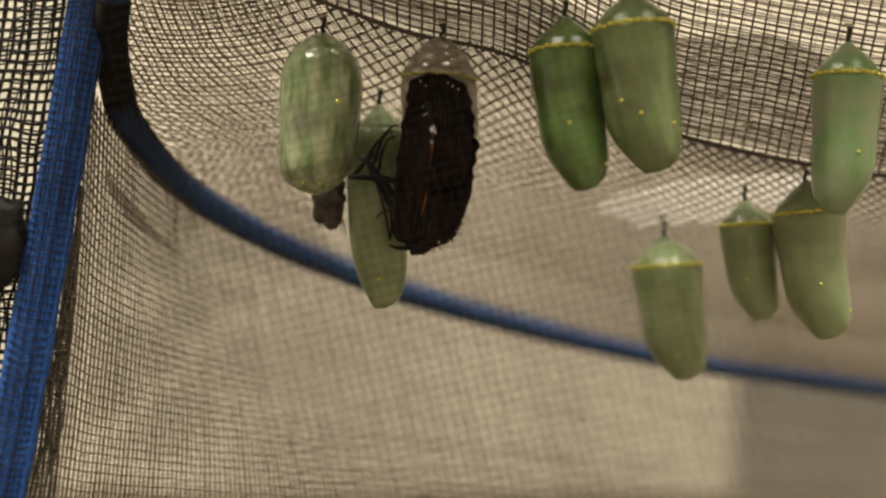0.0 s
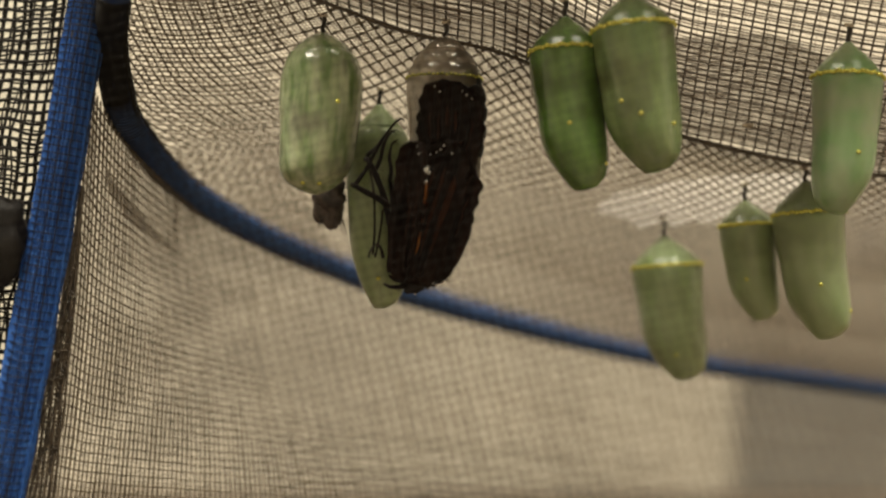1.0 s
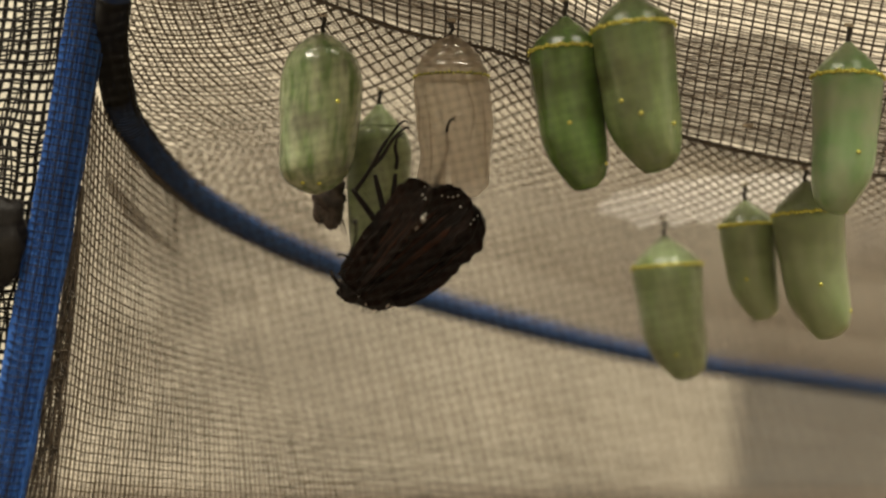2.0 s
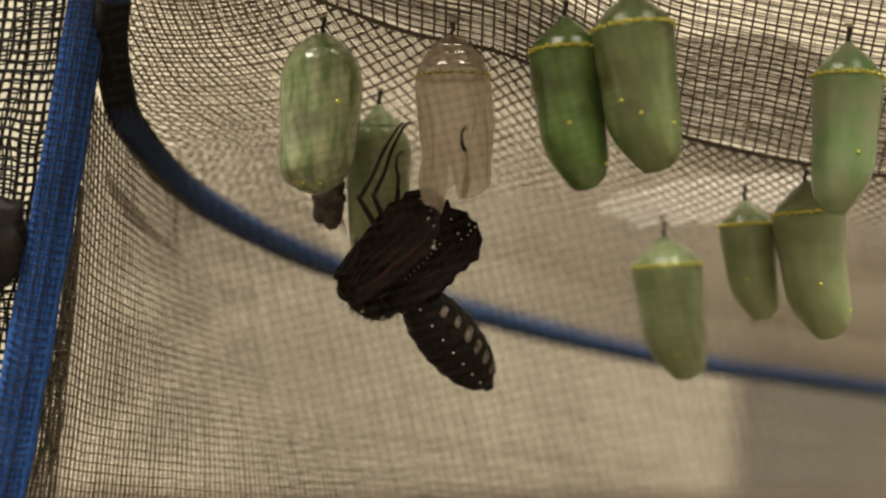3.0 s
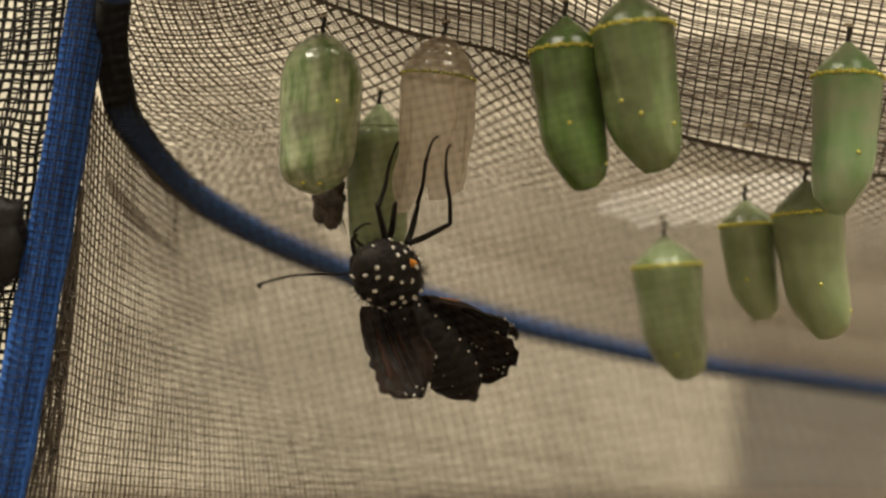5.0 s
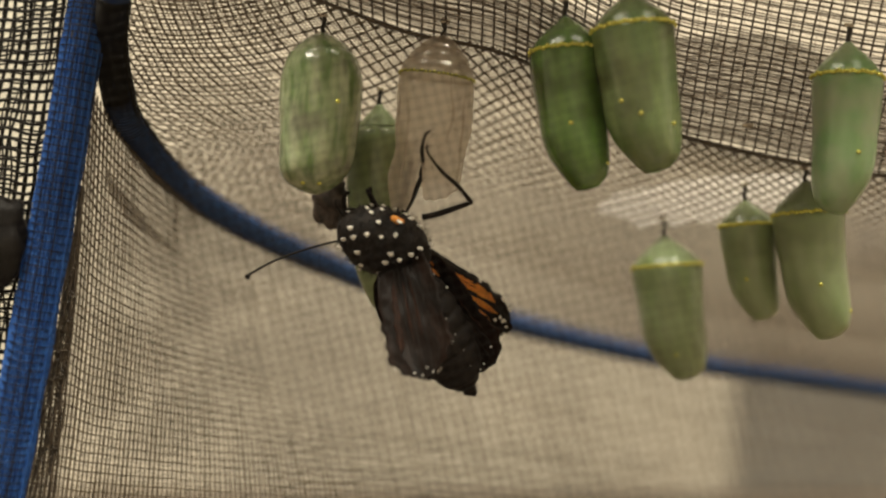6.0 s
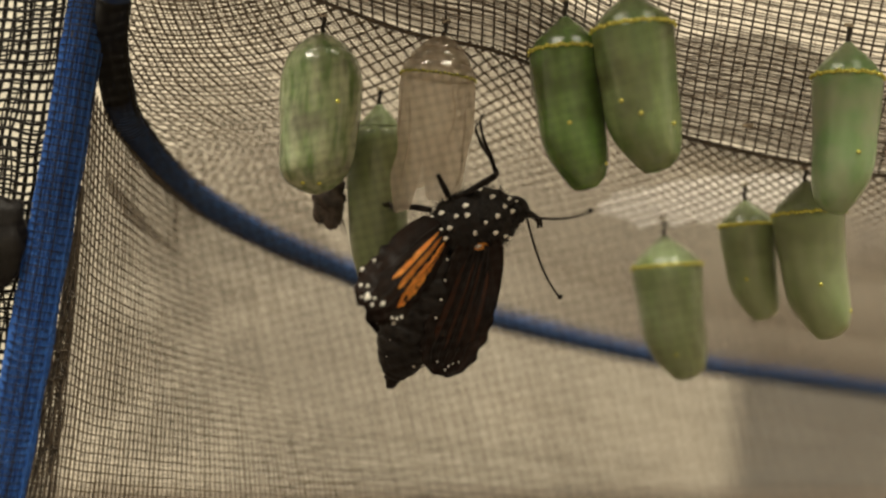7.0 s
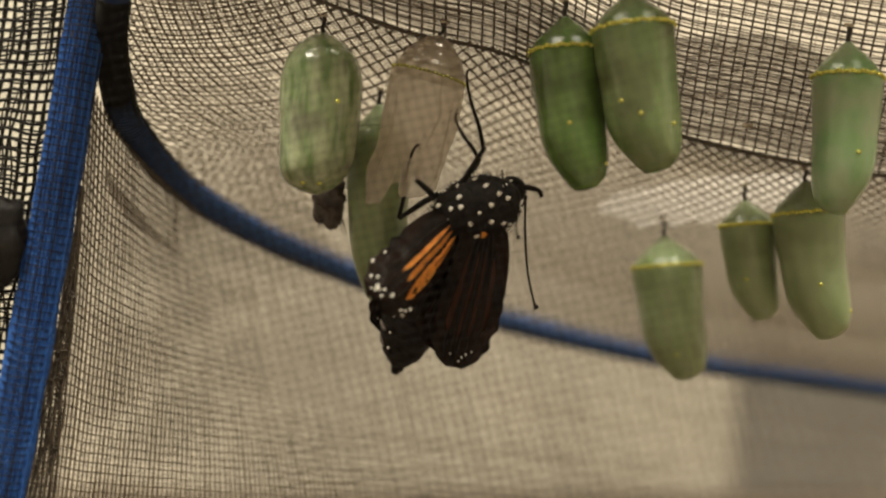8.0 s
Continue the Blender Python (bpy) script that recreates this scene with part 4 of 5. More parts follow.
FORE = ((0.08, 0.78, -0.84, -0.40), (0.08, 0.82, -0.33, -0.02), (0.06, 0.80, 0.05, 0.38), (0.12, 0.74, 0.45, 0.84))
HIND = ((0.12, 0.50, -0.60, -0.34), (0.12, 0.40, -0.29, -0.05), (0.44, 0.76, -0.29, -0.05), (0.10, 0.46, 0.01, 0.26), (0.5, 0.78, 0.01, 0.26), (0.18, 0.72, 0.31, 0.56), (0.3, 0.7, 0.62, 0.86), (0.25, 0.7, -0.86, -0.64))
wing("forewing", "wing_a", 108, FORE, 1)
wing("forewing", "wing_b", 112, FORE[:1] + ((0.10, 0.72, -0.30, -0.04), (0.08, 0.70, 0.06, 0.32)), 2)
wing("hindwing", "wing_c", 112, HIND, 3)
wing("hindwing", "wing_d", 116, HIND, 4)

for k in (1, 2, 3, 4):
    L = LEN["leg_%d" % k] * P
    pts = catmull([(0, 0, 0), (2 * P, L * 0.3, 0), (1 * P, L * 0.7, 0), (0, L, 0)], 12)
    PIECES["leg_%d" % k] = part("thigh", tube(pts, lambda u: P * (5.5 - 1.8 * u + 0.8 * math.sin(u * 3)), 8), CHITIN, butterfly)
    L = LEN["foot_%d" % k] * P
    pts = catmull([(0, 0, 0), (2 * P, L * 0.3, 0), (-1 * P, L * 0.6, 0), (2 * P, L * 0.9, 0), (7 * P, L * 1.0, 0)], 20)
    shin = part("shin", tube(pts, lambda u: P * (4.0 - 1.4 * u - 0.7 * (u > 0.55)), 8), CHITIN, butterfly)
    PIECES["foot_%d" % k] = shin
    part("claw", tube(catmull([(7 * P, L, 0), (12 * P, L * 1.01, 3 * P), (16 * P, L * 0.985, 6 * P)], 6), lambda u: P * 1.6 * (1.05 - u), 5), CHITIN, shin)
    part("claw", tube(catmull([(7 * P, L, 0), (12 * P, L * 1.015, -3 * P), (17 * P, L, -6 * P)], 6), lambda u: P * 1.6 * (1.05 - u), 5), CHITIN, shin)
for k in (1, 2):
    L = LEN["feeler_%d" % k] * P
    pts = catmull([(0, 0, 0), (6 * P, L * 0.3, 0), (8 * P, L * 0.65, 0), (2 * P, L * 0.93, 0), (-3 * P, L, 0)], 24)
    fe = part("antenna", tube(pts, lambda u: 2.1 * P, 6), CHITIN, butterfly)
    PIECES["feeler_%d" % k] = fe
    part("club", tube(pts[-5:], lambda u: P * (2.2 + 3.2 * math.sin(u * 2.6)), 8), CHITIN, fe)
L = LEN["tongue"] * P
pts = catmull([(0, 0, 0), (14 * P, L * 0.25, 0), (20 * P, L * 0.6, 0), (8 * P, L * 0.95, 0), (-4 * P, L, 0)], 20)
PIECES["tongue"] = part("proboscis", tube(pts, lambda u: P * (3.2 - 1.6 * u), 6), CHITIN, butterfly)


# ---- what moves ----
def seg(x0, y0, x1, y1, length, roll, w, lean):
    """A pose in the board's space for a rigid piece from one place towards another; what is missing of its length leans away (or, lean 1, nearer)."""
    k = (REACH - w * MM) / FOC
    a = Vector(((x0 - 784) * k, (441 - y0) * k, w * MM))
    d = Vector(((x1 - x0) * P, (y0 - y1) * P, 0))
    L = length * P
    if d.length < 0.98 * L:
        d.z = lean * math.sqrt(L * L - d.length_squared)
    d.normalize()
    z = Vector((0, 0, 1)) - d * d.z
    z = (z if z.length > 0.05 else Vector((0, 1, 0)) - d * d.y).normalized()
    z = Matrix.Rotation(radians(roll), 3, d) @ z
    m = Matrix((d.cross(z), d, z)).transposed().to_4x4()
    m.translation = a
    return m


FLAT = BOARD @ Matrix.Translation((0, 0, -REACH))
LEAN = {"abdomen": -1, "wing_a": -1, "wing_b": 1, "wing_c": -1, "wing_d": -1, "leg_1": 1, "leg_2": 1, "foot_1": -1, "foot_2": -1, "tongue": 1,
        "leg_3": -1, "leg_4": -1, "foot_3": 1, "foot_4": 1, "feeler_1": 1, "feeler_2": -1, "thorax": 1, "head": 1}
STANCES, LAST = [], {}


def stance(t, sh, **now):
    """All pieces at one time: (x0, y0, x1, y1, roll, w) each; sh: the shell's top and foot."""
    LAST.update(now)
    STANCES.append((t, {"shell": (*sh, 0, 0), **LAST}))


def between(t):
    """The stance at any time, from the two nearest."""
    for (t0, a), (t1, b) in zip(STANCES, STANCES[1:]):
        if t <= t1 + 1e-6:
            u = min(1.0, max(0.0, (t - t0) / (t1 - t0)))
            return {k: [p + (q - p) * u for p, q in zip(a[k], b[k])] for k in a}


def motions():
    stance(0.0, (781, 66, 764, 385), thorax=(770, 330, 752, 425, 180, -12), head=(748, 415, 735, 440, 0, -2), abdomen=(768, 345, 782, 92, -180, 0.4),
           wing_a=(748, 437, 778, 190, 180, 7.2), wing_b=(732, 425, 753, 193, 118, 5.7), wing_c=(762, 425, 782, 213, 180, 6.8), wing_d=(764, 332, 776, 140, 180, 6.4),
           leg_1=(700, 320, 622, 316, 0, 3), foot_1=(622, 316, 690, 212, 0, 3), leg_2=(695, 345, 650, 285, 0, 1), foot_2=(650, 285, 688, 225, 0, 1),
           leg_3=(700, 380, 655, 300, 0, -1), foot_3=(655, 300, 690, 240, 0, -2), leg_4=(705, 390, 662, 320, 0, -3), foot_4=(662, 320, 692, 250, 0, -4),
           feeler_1=(690, 425, 652, 290, 0, 3), feeler_2=(692, 420, 668, 300, 0, 1), tongue=(700, 400, 672, 388, 0, 2))
    stance(0.25, (782, 66, 768, 385), thorax=(762, 360, 744, 455, 180, -12), head=(740, 445, 727, 470, 0, -2), abdomen=(772, 350, 790, 97, -180, 0.4),
           wing_a=(740, 467, 776.4, 220, 180, 7.2), wing_b=(724, 455, 745, 223, 118, 5.7), wing_c=(754, 455, 780.4, 243, 180, 6.8), wing_d=(766, 334, 784, 140, 180, 6.4),
           leg_1=(695, 345, 621, 318, 0, 3), foot_1=(621, 318, 693, 208, 0, 3), leg_2=(690, 358, 649, 278, 0, 1), foot_2=(649, 278, 690, 220, 0, 1),
           feeler_1=(678, 440, 650, 290, 0, 3), feeler_2=(682, 440, 664, 300, 0, 1), tongue=(685, 430, 665, 420, 0, 2))
    stance(0.5, (785, 66, 778, 386), thorax=(758, 392, 740, 487, 180, -12), head=(736, 477, 723, 502, 0, -2), abdomen=(780, 358, 803, 104, -180, 0.6),
           wing_a=(736, 499, 787.6, 252, 180, 7.2), wing_b=(720, 487, 741, 255, 118, 5.7), wing_c=(750, 487, 791.6, 275, 180, 6.8), wing_d=(766, 339, 798, 145, 180, 6.4),
           leg_1=(690, 366, 622, 325, 0, 3), foot_1=(622, 325, 697, 205, 0, 3), leg_2=(685, 370, 648, 272, 0, 1), foot_2=(648, 272, 694, 212, 0, 1),
           leg_3=(690, 400, 665, 300, 0, -1), foot_3=(665, 300, 695, 240, 0, -2), leg_4=(700, 410, 690, 320, 0, -3), foot_4=(690, 320, 696, 260, 0, -4),
           feeler_1=(662, 452, 649, 290, 0, 3), feeler_2=(668, 455, 662, 300, 0, 1), tongue=(680, 455, 662, 450, 0, 2))
    stance(1.0, (788, 66, 782, 386), thorax=(760, 398, 742, 493, 180, -12), head=(738, 483, 725, 508, 0, -2), abdomen=(786, 362, 812, 100, -180, 0.8),
           wing_a=(738, 505, 788, 258, 180, 7.2), wing_b=(722, 493, 743, 261, 118, 5.7), wing_c=(752, 493, 792, 281, 180, 6.8), wing_d=(768, 342, 803, 148, 180, 6.4),
           leg_1=(690, 366, 627, 330, 0, 3), foot_1=(627, 330, 700, 205, 0, 3), leg_2=(686, 368, 650, 275, 0, 1), foot_2=(650, 275, 698, 212, 0, 1),
           feeler_1=(660, 450, 656, 290, 0, 3), feeler_2=(664, 455, 668, 300, 0, 1), tongue=(678, 455, 658, 452, 0, 2))
    stance(1.5, (793, 64, 796, 385), thorax=(730, 420, 678, 490, 180, -13), head=(672, 485, 652, 508, 0, -2), abdomen=(750, 395, 835, 160, -180, 0),
           wing_a=(683, 512, 795, 285, 180, 7.5), wing_b=(664, 500, 730, 262, 118, 5), wing_c=(705, 505, 805, 312, 180, 7), wing_d=(738, 400, 822, 205, 180, 5),
           leg_1=(668, 378, 623, 332, 0, 3), foot_1=(623, 332, 711, 207, 0, 3), leg_2=(678, 372, 652, 278, 0, 1), foot_2=(652, 278, 710, 212, 0, 1),
           leg_3=(690, 390, 668, 300, 0, -1), foot_3=(668, 300, 706, 230, 0, -2), leg_4=(700, 390, 694, 310, 0, -3), foot_4=(694, 310, 702, 270, 0, -4),
           feeler_1=(640, 465, 660, 345, 0, 3), feeler_2=(636, 480, 645, 380, 0, 1), tongue=(645, 480, 630, 452, 0, 2))
    stance(1.7, (797, 64, 800, 385), thorax=(710, 450, 640, 510, 180, -13), head=(635, 505, 615, 520, 0, -2), abdomen=(715, 430, 845, 270, -180, -3),
           wing_a=(645, 525, 830, 345, 180, 6.5), wing_b=(634, 510, 755, 318, 118, 5), wing_c=(685, 520, 835, 352, 180, 4.5), wing_d=(700, 480, 845, 290, 180, 4),
           leg_1=(670, 398, 625, 335, 0, 3), foot_1=(625, 335, 713, 205, 0, 3), leg_2=(680, 395, 660, 275, 0, 1), foot_2=(660, 275, 712, 212, 0, 1),
           leg_3=(685, 395, 700, 285, 0, -1), foot_3=(700, 285, 705, 240, 0, -2), leg_4=(750, 320, 775, 270, 0, -3), foot_4=(775, 270, 785, 215, 0, -4),
           feeler_1=(605, 465, 640, 385, 0, 3), feeler_2=(600, 480, 650, 360, 0, 1), tongue=(612, 470, 612, 440, 0, 2))
    stance(2.8, (800, 63, 803, 384), thorax=(715, 485, 635, 525, 180, -14), head=(632, 520, 610, 500, 0, -2), abdomen=(725, 515, 872, 690, -78, -2),
           wing_a=(622, 535, 772, 345, 190, 4), wing_b=(622, 525, 770, 370, 150, 1), wing_c=(675, 530, 828, 382, 180, 1), wing_d=(690, 540, 815, 365, 180, -3),
           leg_1=(672, 418, 637, 350, 0, 3), foot_1=(637, 350, 712, 206, 0, 3), leg_2=(690, 425, 662, 345, 0, 1), foot_2=(662, 345, 714, 212, 0, 1),
           leg_3=(695, 420, 704, 330, 0, -1), foot_3=(704, 330, 706, 280, 0, -2), leg_4=(822, 345, 827, 290, 0, 0), foot_4=(827, 290, 812, 243, 0, 0),
           feeler_1=(602, 490, 645, 430, 0, 3), feeler_2=(598, 500, 680, 400, 0, 1), tongue=(600, 510, 595, 480, 0, 2))
    stance(3.0, (800, 63, 804, 384), abdomen=(727, 520, 868, 695, -78, -2))
    stance(3.5, (802, 63, 806, 384), thorax=(715, 495, 635, 540, 150, -14), head=(632, 535, 606, 512, 0, -2), abdomen=(730, 530, 862, 716, -78, -2),
           wing_a=(622, 548, 775, 350, 190, 4), wing_b=(622, 538, 775, 382, 150, 1), wing_c=(672, 540, 838, 400, 180, 1), wing_d=(690, 545, 820, 365, 180, -3),
           leg_1=(674, 425, 642, 362, 0, 3), foot_1=(642, 362, 714, 208, 0, 3), leg_2=(690, 425, 668, 345, 0, 1), foot_2=(668, 345, 716, 212, 0, 1),
           leg_4=(820, 350, 830, 295, 0, 0), foot_4=(830, 295, 814, 243, 0, 0), feeler_1=(600, 480, 640, 410, 0, 3), feeler_2=(598, 485, 675, 385, 0, 1))
    stance(3.8, (801, 63, 802, 384), abdomen=(740, 535, 848, 716, -78, -2), feeler_1=(598, 520, 580, 480, 0, 3), feeler_2=(604, 540, 640, 560, 0, 1))
    stance(4.0, (799, 63, 795, 384), thorax=(700, 520, 615, 548, 60, -10), head=(618, 545, 586, 525, 0, 0), abdomen=(745, 545, 832, 712, -80, -2),
           wing_a=(628, 555, 740, 362, 195, 4), wing_b=(625, 545, 730, 375, 150, 1), wing_c=(670, 560, 848, 425, 180, 1), wing_d=(700, 555, 808, 385, 180, -3),
           leg_1=(664, 425, 649, 372, 0, 3), foot_1=(649, 372, 705, 216, 0, 3), leg_2=(690, 420, 704, 380, 0, 1), foot_2=(704, 380, 709, 228, 0, 1),
           leg_3=(760, 350, 783, 300, 0, -1), foot_3=(783, 300, 785, 240, 0, -2), leg_4=(803, 380, 812, 310, 0, 0), foot_4=(812, 310, 806, 248, 0, 0),
           feeler_1=(588, 545, 498, 560, 0, 3), feeler_2=(605, 560, 700, 612, 0, 1), tongue=(602, 490, 650, 412, 200, 2))
    stance(4.3, (793, 64, 774, 384), thorax=(690, 520, 600, 540, 10, -4), head=(612, 540, 572, 525, 0, 0), abdomen=(735, 560, 855, 716, -85, -2),
           wing_a=(665, 575, 745, 370, 250, 3), wing_b=(615, 550, 830, 600, 180, -4), wing_c=(700, 570, 865, 480, 180, 1), wing_d=(720, 560, 815, 400, 180, -2),
           leg_1=(660, 440, 640, 370, 0, 3), foot_1=(640, 370, 695, 218, 0, 3), leg_2=(672, 440, 696, 350, 0, 1), foot_2=(696, 350, 702, 230, 0, 1),
           leg_3=(750, 360, 765, 310, 0, -1), foot_3=(765, 310, 775, 240, 0, -2), leg_4=(790, 395, 795, 330, 0, 0), foot_4=(795, 330, 806, 255, 0, 0),
           feeler_1=(575, 535, 528, 555, 0, 3), feeler_2=(580, 545, 650, 590, 0, 1), tongue=(585, 500, 650, 412, 200, 2))
    stance(4.5, (786, 64, 758, 384), thorax=(705, 520, 592, 540, 45, -2), head=(604, 535, 560, 522, 0, 0), abdomen=(735, 540, 870, 705, -95, 1),
           wing_a=(690, 545, 770, 385, 155, 3), wing_b=(640, 545, 842, 600, 180, 5), wing_c=(694, 545, 826, 466, 240, 5), wing_d=(720, 560, 876, 556, 255, -4),
           leg_1=(656, 440, 629, 366, 0, 3), foot_1=(629, 366, 685, 218, 0, 3), leg_2=(668, 440, 672, 385, 0, 1), foot_2=(672, 385, 696, 224, 0, 1),
           leg_3=(738, 400, 746, 335, 0, -1), foot_3=(746, 335, 762, 245, 0, -2), leg_4=(783, 410, 787, 340, 0, 0), foot_4=(787, 340, 797, 260, 0, 0),
           feeler_1=(560, 535, 490, 544, 0, 3), feeler_2=(567, 542, 615, 590, 0, 1), tongue=(578, 500, 642, 416, 200, 2))
    stance(4.7, (786, 64, 752, 384), thorax=(720, 530, 605, 552, 0, -2), head=(618, 548, 575, 540, 0, 0), abdomen=(690, 555, 870, 716, -110, 1),
           wing_a=(700, 545, 905, 600, 260, 0), wing_b=(625, 560, 850, 620, 180, -4), wing_c=(720, 560, 908, 652, 200, -1), wing_d=(690, 560, 850, 600, 180, -4),
           leg_1=(670, 458, 641, 386, 0, 3), foot_1=(641, 386, 688, 240, 0, 3), leg_2=(672, 458, 681, 400, 0, 1), foot_2=(681, 400, 693, 250, 0, 1),
           leg_3=(712, 462, 730, 390, 0, 1), foot_3=(730, 390, 765, 250, 0, 1), leg_4=(718, 460, 792, 412, 0, 2), foot_4=(792, 412, 790, 262, 0, 2),
           feeler_1=(575, 555, 475, 545, 0, 3), feeler_2=(590, 530, 640, 480, 0, 1), tongue=(600, 505, 652, 432, 200, 2))
    stance(5.2, (784, 64, 748, 384), thorax=(722, 500, 690, 400, 0, 0), head=(690, 430, 650, 400, 0, -2), abdomen=(715, 520, 815, 712, -150, 2),
           wing_a=(760, 520, 920, 600, 220, 0), wing_b=(690, 530, 700, 720, 180, -3), wing_c=(760, 540, 915, 650, 200, -1), wing_d=(700, 530, 720, 620, 180, -3),
           leg_1=(690, 420, 690, 350, 0, 3), foot_1=(690, 350, 705, 245, 0, 3), leg_2=(700, 400, 715, 340, 0, 1), foot_2=(715, 340, 735, 245, 0, 1),
           leg_3=(725, 410, 745, 340, 0, 1), foot_3=(745, 340, 765, 250, 0, 1), leg_4=(730, 410, 800, 385, 0, 2), foot_4=(800, 385, 785, 270, 0, 2),
           feeler_1=(640, 440, 480, 470, 0, 3), feeler_2=(720, 430, 790, 430, 0, -1), tongue=(670, 390, 660, 375, 200, 0))
    stance(5.8, (783, 64, 745, 384), thorax=(720, 510, 708, 378, 0, 1), head=(690, 395, 672, 372, 0, -4), abdomen=(742, 490, 782, 706, -180, 3),
           wing_a=(775, 490, 952, 598, 200, -1), wing_b=(700, 490, 642, 642, 170, 2), wing_c=(775, 500, 928, 645, 190, -2), wing_d=(690, 490, 640, 610, 180, 0),
           leg_1=(705, 370, 668, 320, 0, -2), foot_1=(668, 320, 650, 300, 0, -3), leg_2=(738, 370, 757, 300, 0, 3), foot_2=(757, 300, 702, 250, 0, 1),
           leg_3=(745, 385, 762, 315, 0, 1), foot_3=(762, 315, 750, 245, 0, 1), leg_4=(765, 388, 832, 368, 0, 3), foot_4=(832, 368, 760, 310, 0, 3),
           feeler_1=(660, 428, 500, 405, 0, -3), feeler_2=(782, 434, 852, 424, 0, -3), tongue=(690, 385, 665, 372, 200, -3))
    stance(6.0, (783, 64, 740, 384), thorax=(745, 455, 620, 405, 0, 2), head=(640, 405, 600, 378, 0, -2), abdomen=(700, 470, 832, 692, -180, 3),
           wing_a=(735, 450, 907, 592, 338, 2), wing_b=(698, 460, 772, 652, 180, 4), wing_c=(745, 470, 872, 642, 190, -1), wing_d=(704, 470, 766, 636, 180, 2),
           leg_1=(670, 385, 655, 340, 0, -2), foot_1=(655, 340, 640, 300, 0, -3), leg_2=(705, 375, 735, 255, 0, 3), foot_2=(735, 255, 702, 250, 0, 1),
           leg_3=(715, 375, 745, 310, 0, 1), foot_3=(745, 310, 752, 245, 0, 1), leg_4=(748, 385, 834, 358, 0, 3), foot_4=(834, 358, 752, 275, 0, 3),
           feeler_1=(605, 425, 448, 488, 0, -3), feeler_2=(620, 400, 600, 330, 0, -3), tongue=(640, 375, 600, 360, 200, -3))
    stance(6.2, (783, 64, 732, 382), thorax=(745, 450, 625, 405, 20, 2), head=(640, 410, 600, 385, 0, -2), abdomen=(705, 470, 842, 690, -180, 3),
           wing_a=(720, 455, 895, 555, 325, 0), wing_b=(690, 455, 755, 660, 180, 4), wing_c=(740, 470, 878, 620, 190, -1), wing_d=(690, 470, 740, 640, 180, 2),
           leg_1=(700, 375, 660, 340, 0, -2), foot_1=(660, 340, 650, 330, 0, -3), leg_2=(735, 375, 762, 310, 0, 3), foot_2=(762, 310, 750, 255, 0, 1),
           leg_4=(748, 375, 785, 355, 0, 3), foot_4=(785, 355, 765, 270, 0, 3), feeler_1=(595, 410, 560, 455, 0, -3))
    stance(6.4, (783, 64, 770, 384), thorax=(765, 470, 765, 368, 170, -3), head=(765, 383, 765, 340, 0, -5), abdomen=(765, 400, 745, 690, -180, 5),
           wing_a=(788, 455, 899, 640, 185, 1), wing_b=(728, 465, 593, 600, 180, 4), wing_c=(800, 470, 917, 600, 190, -1), wing_d=(722, 478, 587, 578, 180, 1),
           leg_1=(756, 345, 722, 245, 0, 9), foot_1=(722, 245, 733, 118, 0, 9), leg_2=(770, 345, 760, 300, 0, 3), foot_2=(760, 300, 763, 250, 0, 1),
           leg_3=(790, 325, 840, 350, 0, 1), foot_3=(840, 350, 860, 355, 0, 1), leg_4=(795, 355, 865, 355, 0, 3), foot_4=(865, 355, 945, 298, 0, -3),
           feeler_1=(700, 362, 610, 357, 0, -3), feeler_2=(860, 360, 960, 355, 0, -3), tongue=(735, 370, 698, 390, 200, 3))
    stance(6.5, (783, 64, 768, 384), thorax=(765, 470, 765, 368, 170, -3), head=(765, 383, 765, 340, 0, -5), abdomen=(765, 400, 722, 690, -180, 5),
           wing_a=(788, 455, 884, 640, 185, 1), wing_b=(728, 465, 578, 600, 180, 4), wing_c=(800, 470, 902, 600, 190, -1), wing_d=(722, 478, 572, 578, 180, 1),
           leg_1=(756, 345, 722, 245, 0, 9), foot_1=(722, 245, 733, 118, 0, 9), leg_2=(775, 340, 762, 300, 0, 3), foot_2=(762, 300, 760, 255, 0, 1),
           leg_3=(790, 330, 830, 345, 0, 1), foot_3=(830, 345, 850, 360, 0, 1), leg_4=(795, 353, 852, 362, 0, 3), foot_4=(852, 362, 830, 360, 0, -3),
           feeler_1=(710, 362, 615, 357, 0, -3), feeler_2=(850, 364, 978, 355, 0, -3), tongue=(730, 368, 685, 380, 200, 3))
    stance(6.7, (785, 64, 762, 384), thorax=(765, 425, 890, 372, 10, 0), head=(880, 370, 920, 358, 0, 0), abdomen=(775, 440, 688, 676, -180, 3),
           wing_a=(852, 410, 808, 662, 180, 3), wing_b=(765, 430, 610, 552, 160, 0), wing_c=(840, 430, 790, 640, 180, 1), wing_d=(760, 440, 640, 575, 180, -2),
           leg_1=(800, 350, 780, 255, 0, 9), foot_1=(780, 255, 734, 122, 0, 9), leg_2=(790, 355, 775, 300, 0, 1), foot_2=(775, 300, 775, 255, 0, 1),
           leg_3=(810, 345, 875, 295, 0, 1), foot_3=(875, 295, 850, 212, 0, 1), leg_4=(760, 365, 680, 350, 0, 2), foot_4=(680, 350, 720, 352, 0, -3),
           feeler_1=(912, 375, 1080, 440, 0, 3), feeler_2=(912, 370, 1000, 410, 0, -3), tongue=(905, 350, 870, 325, 200, 1))
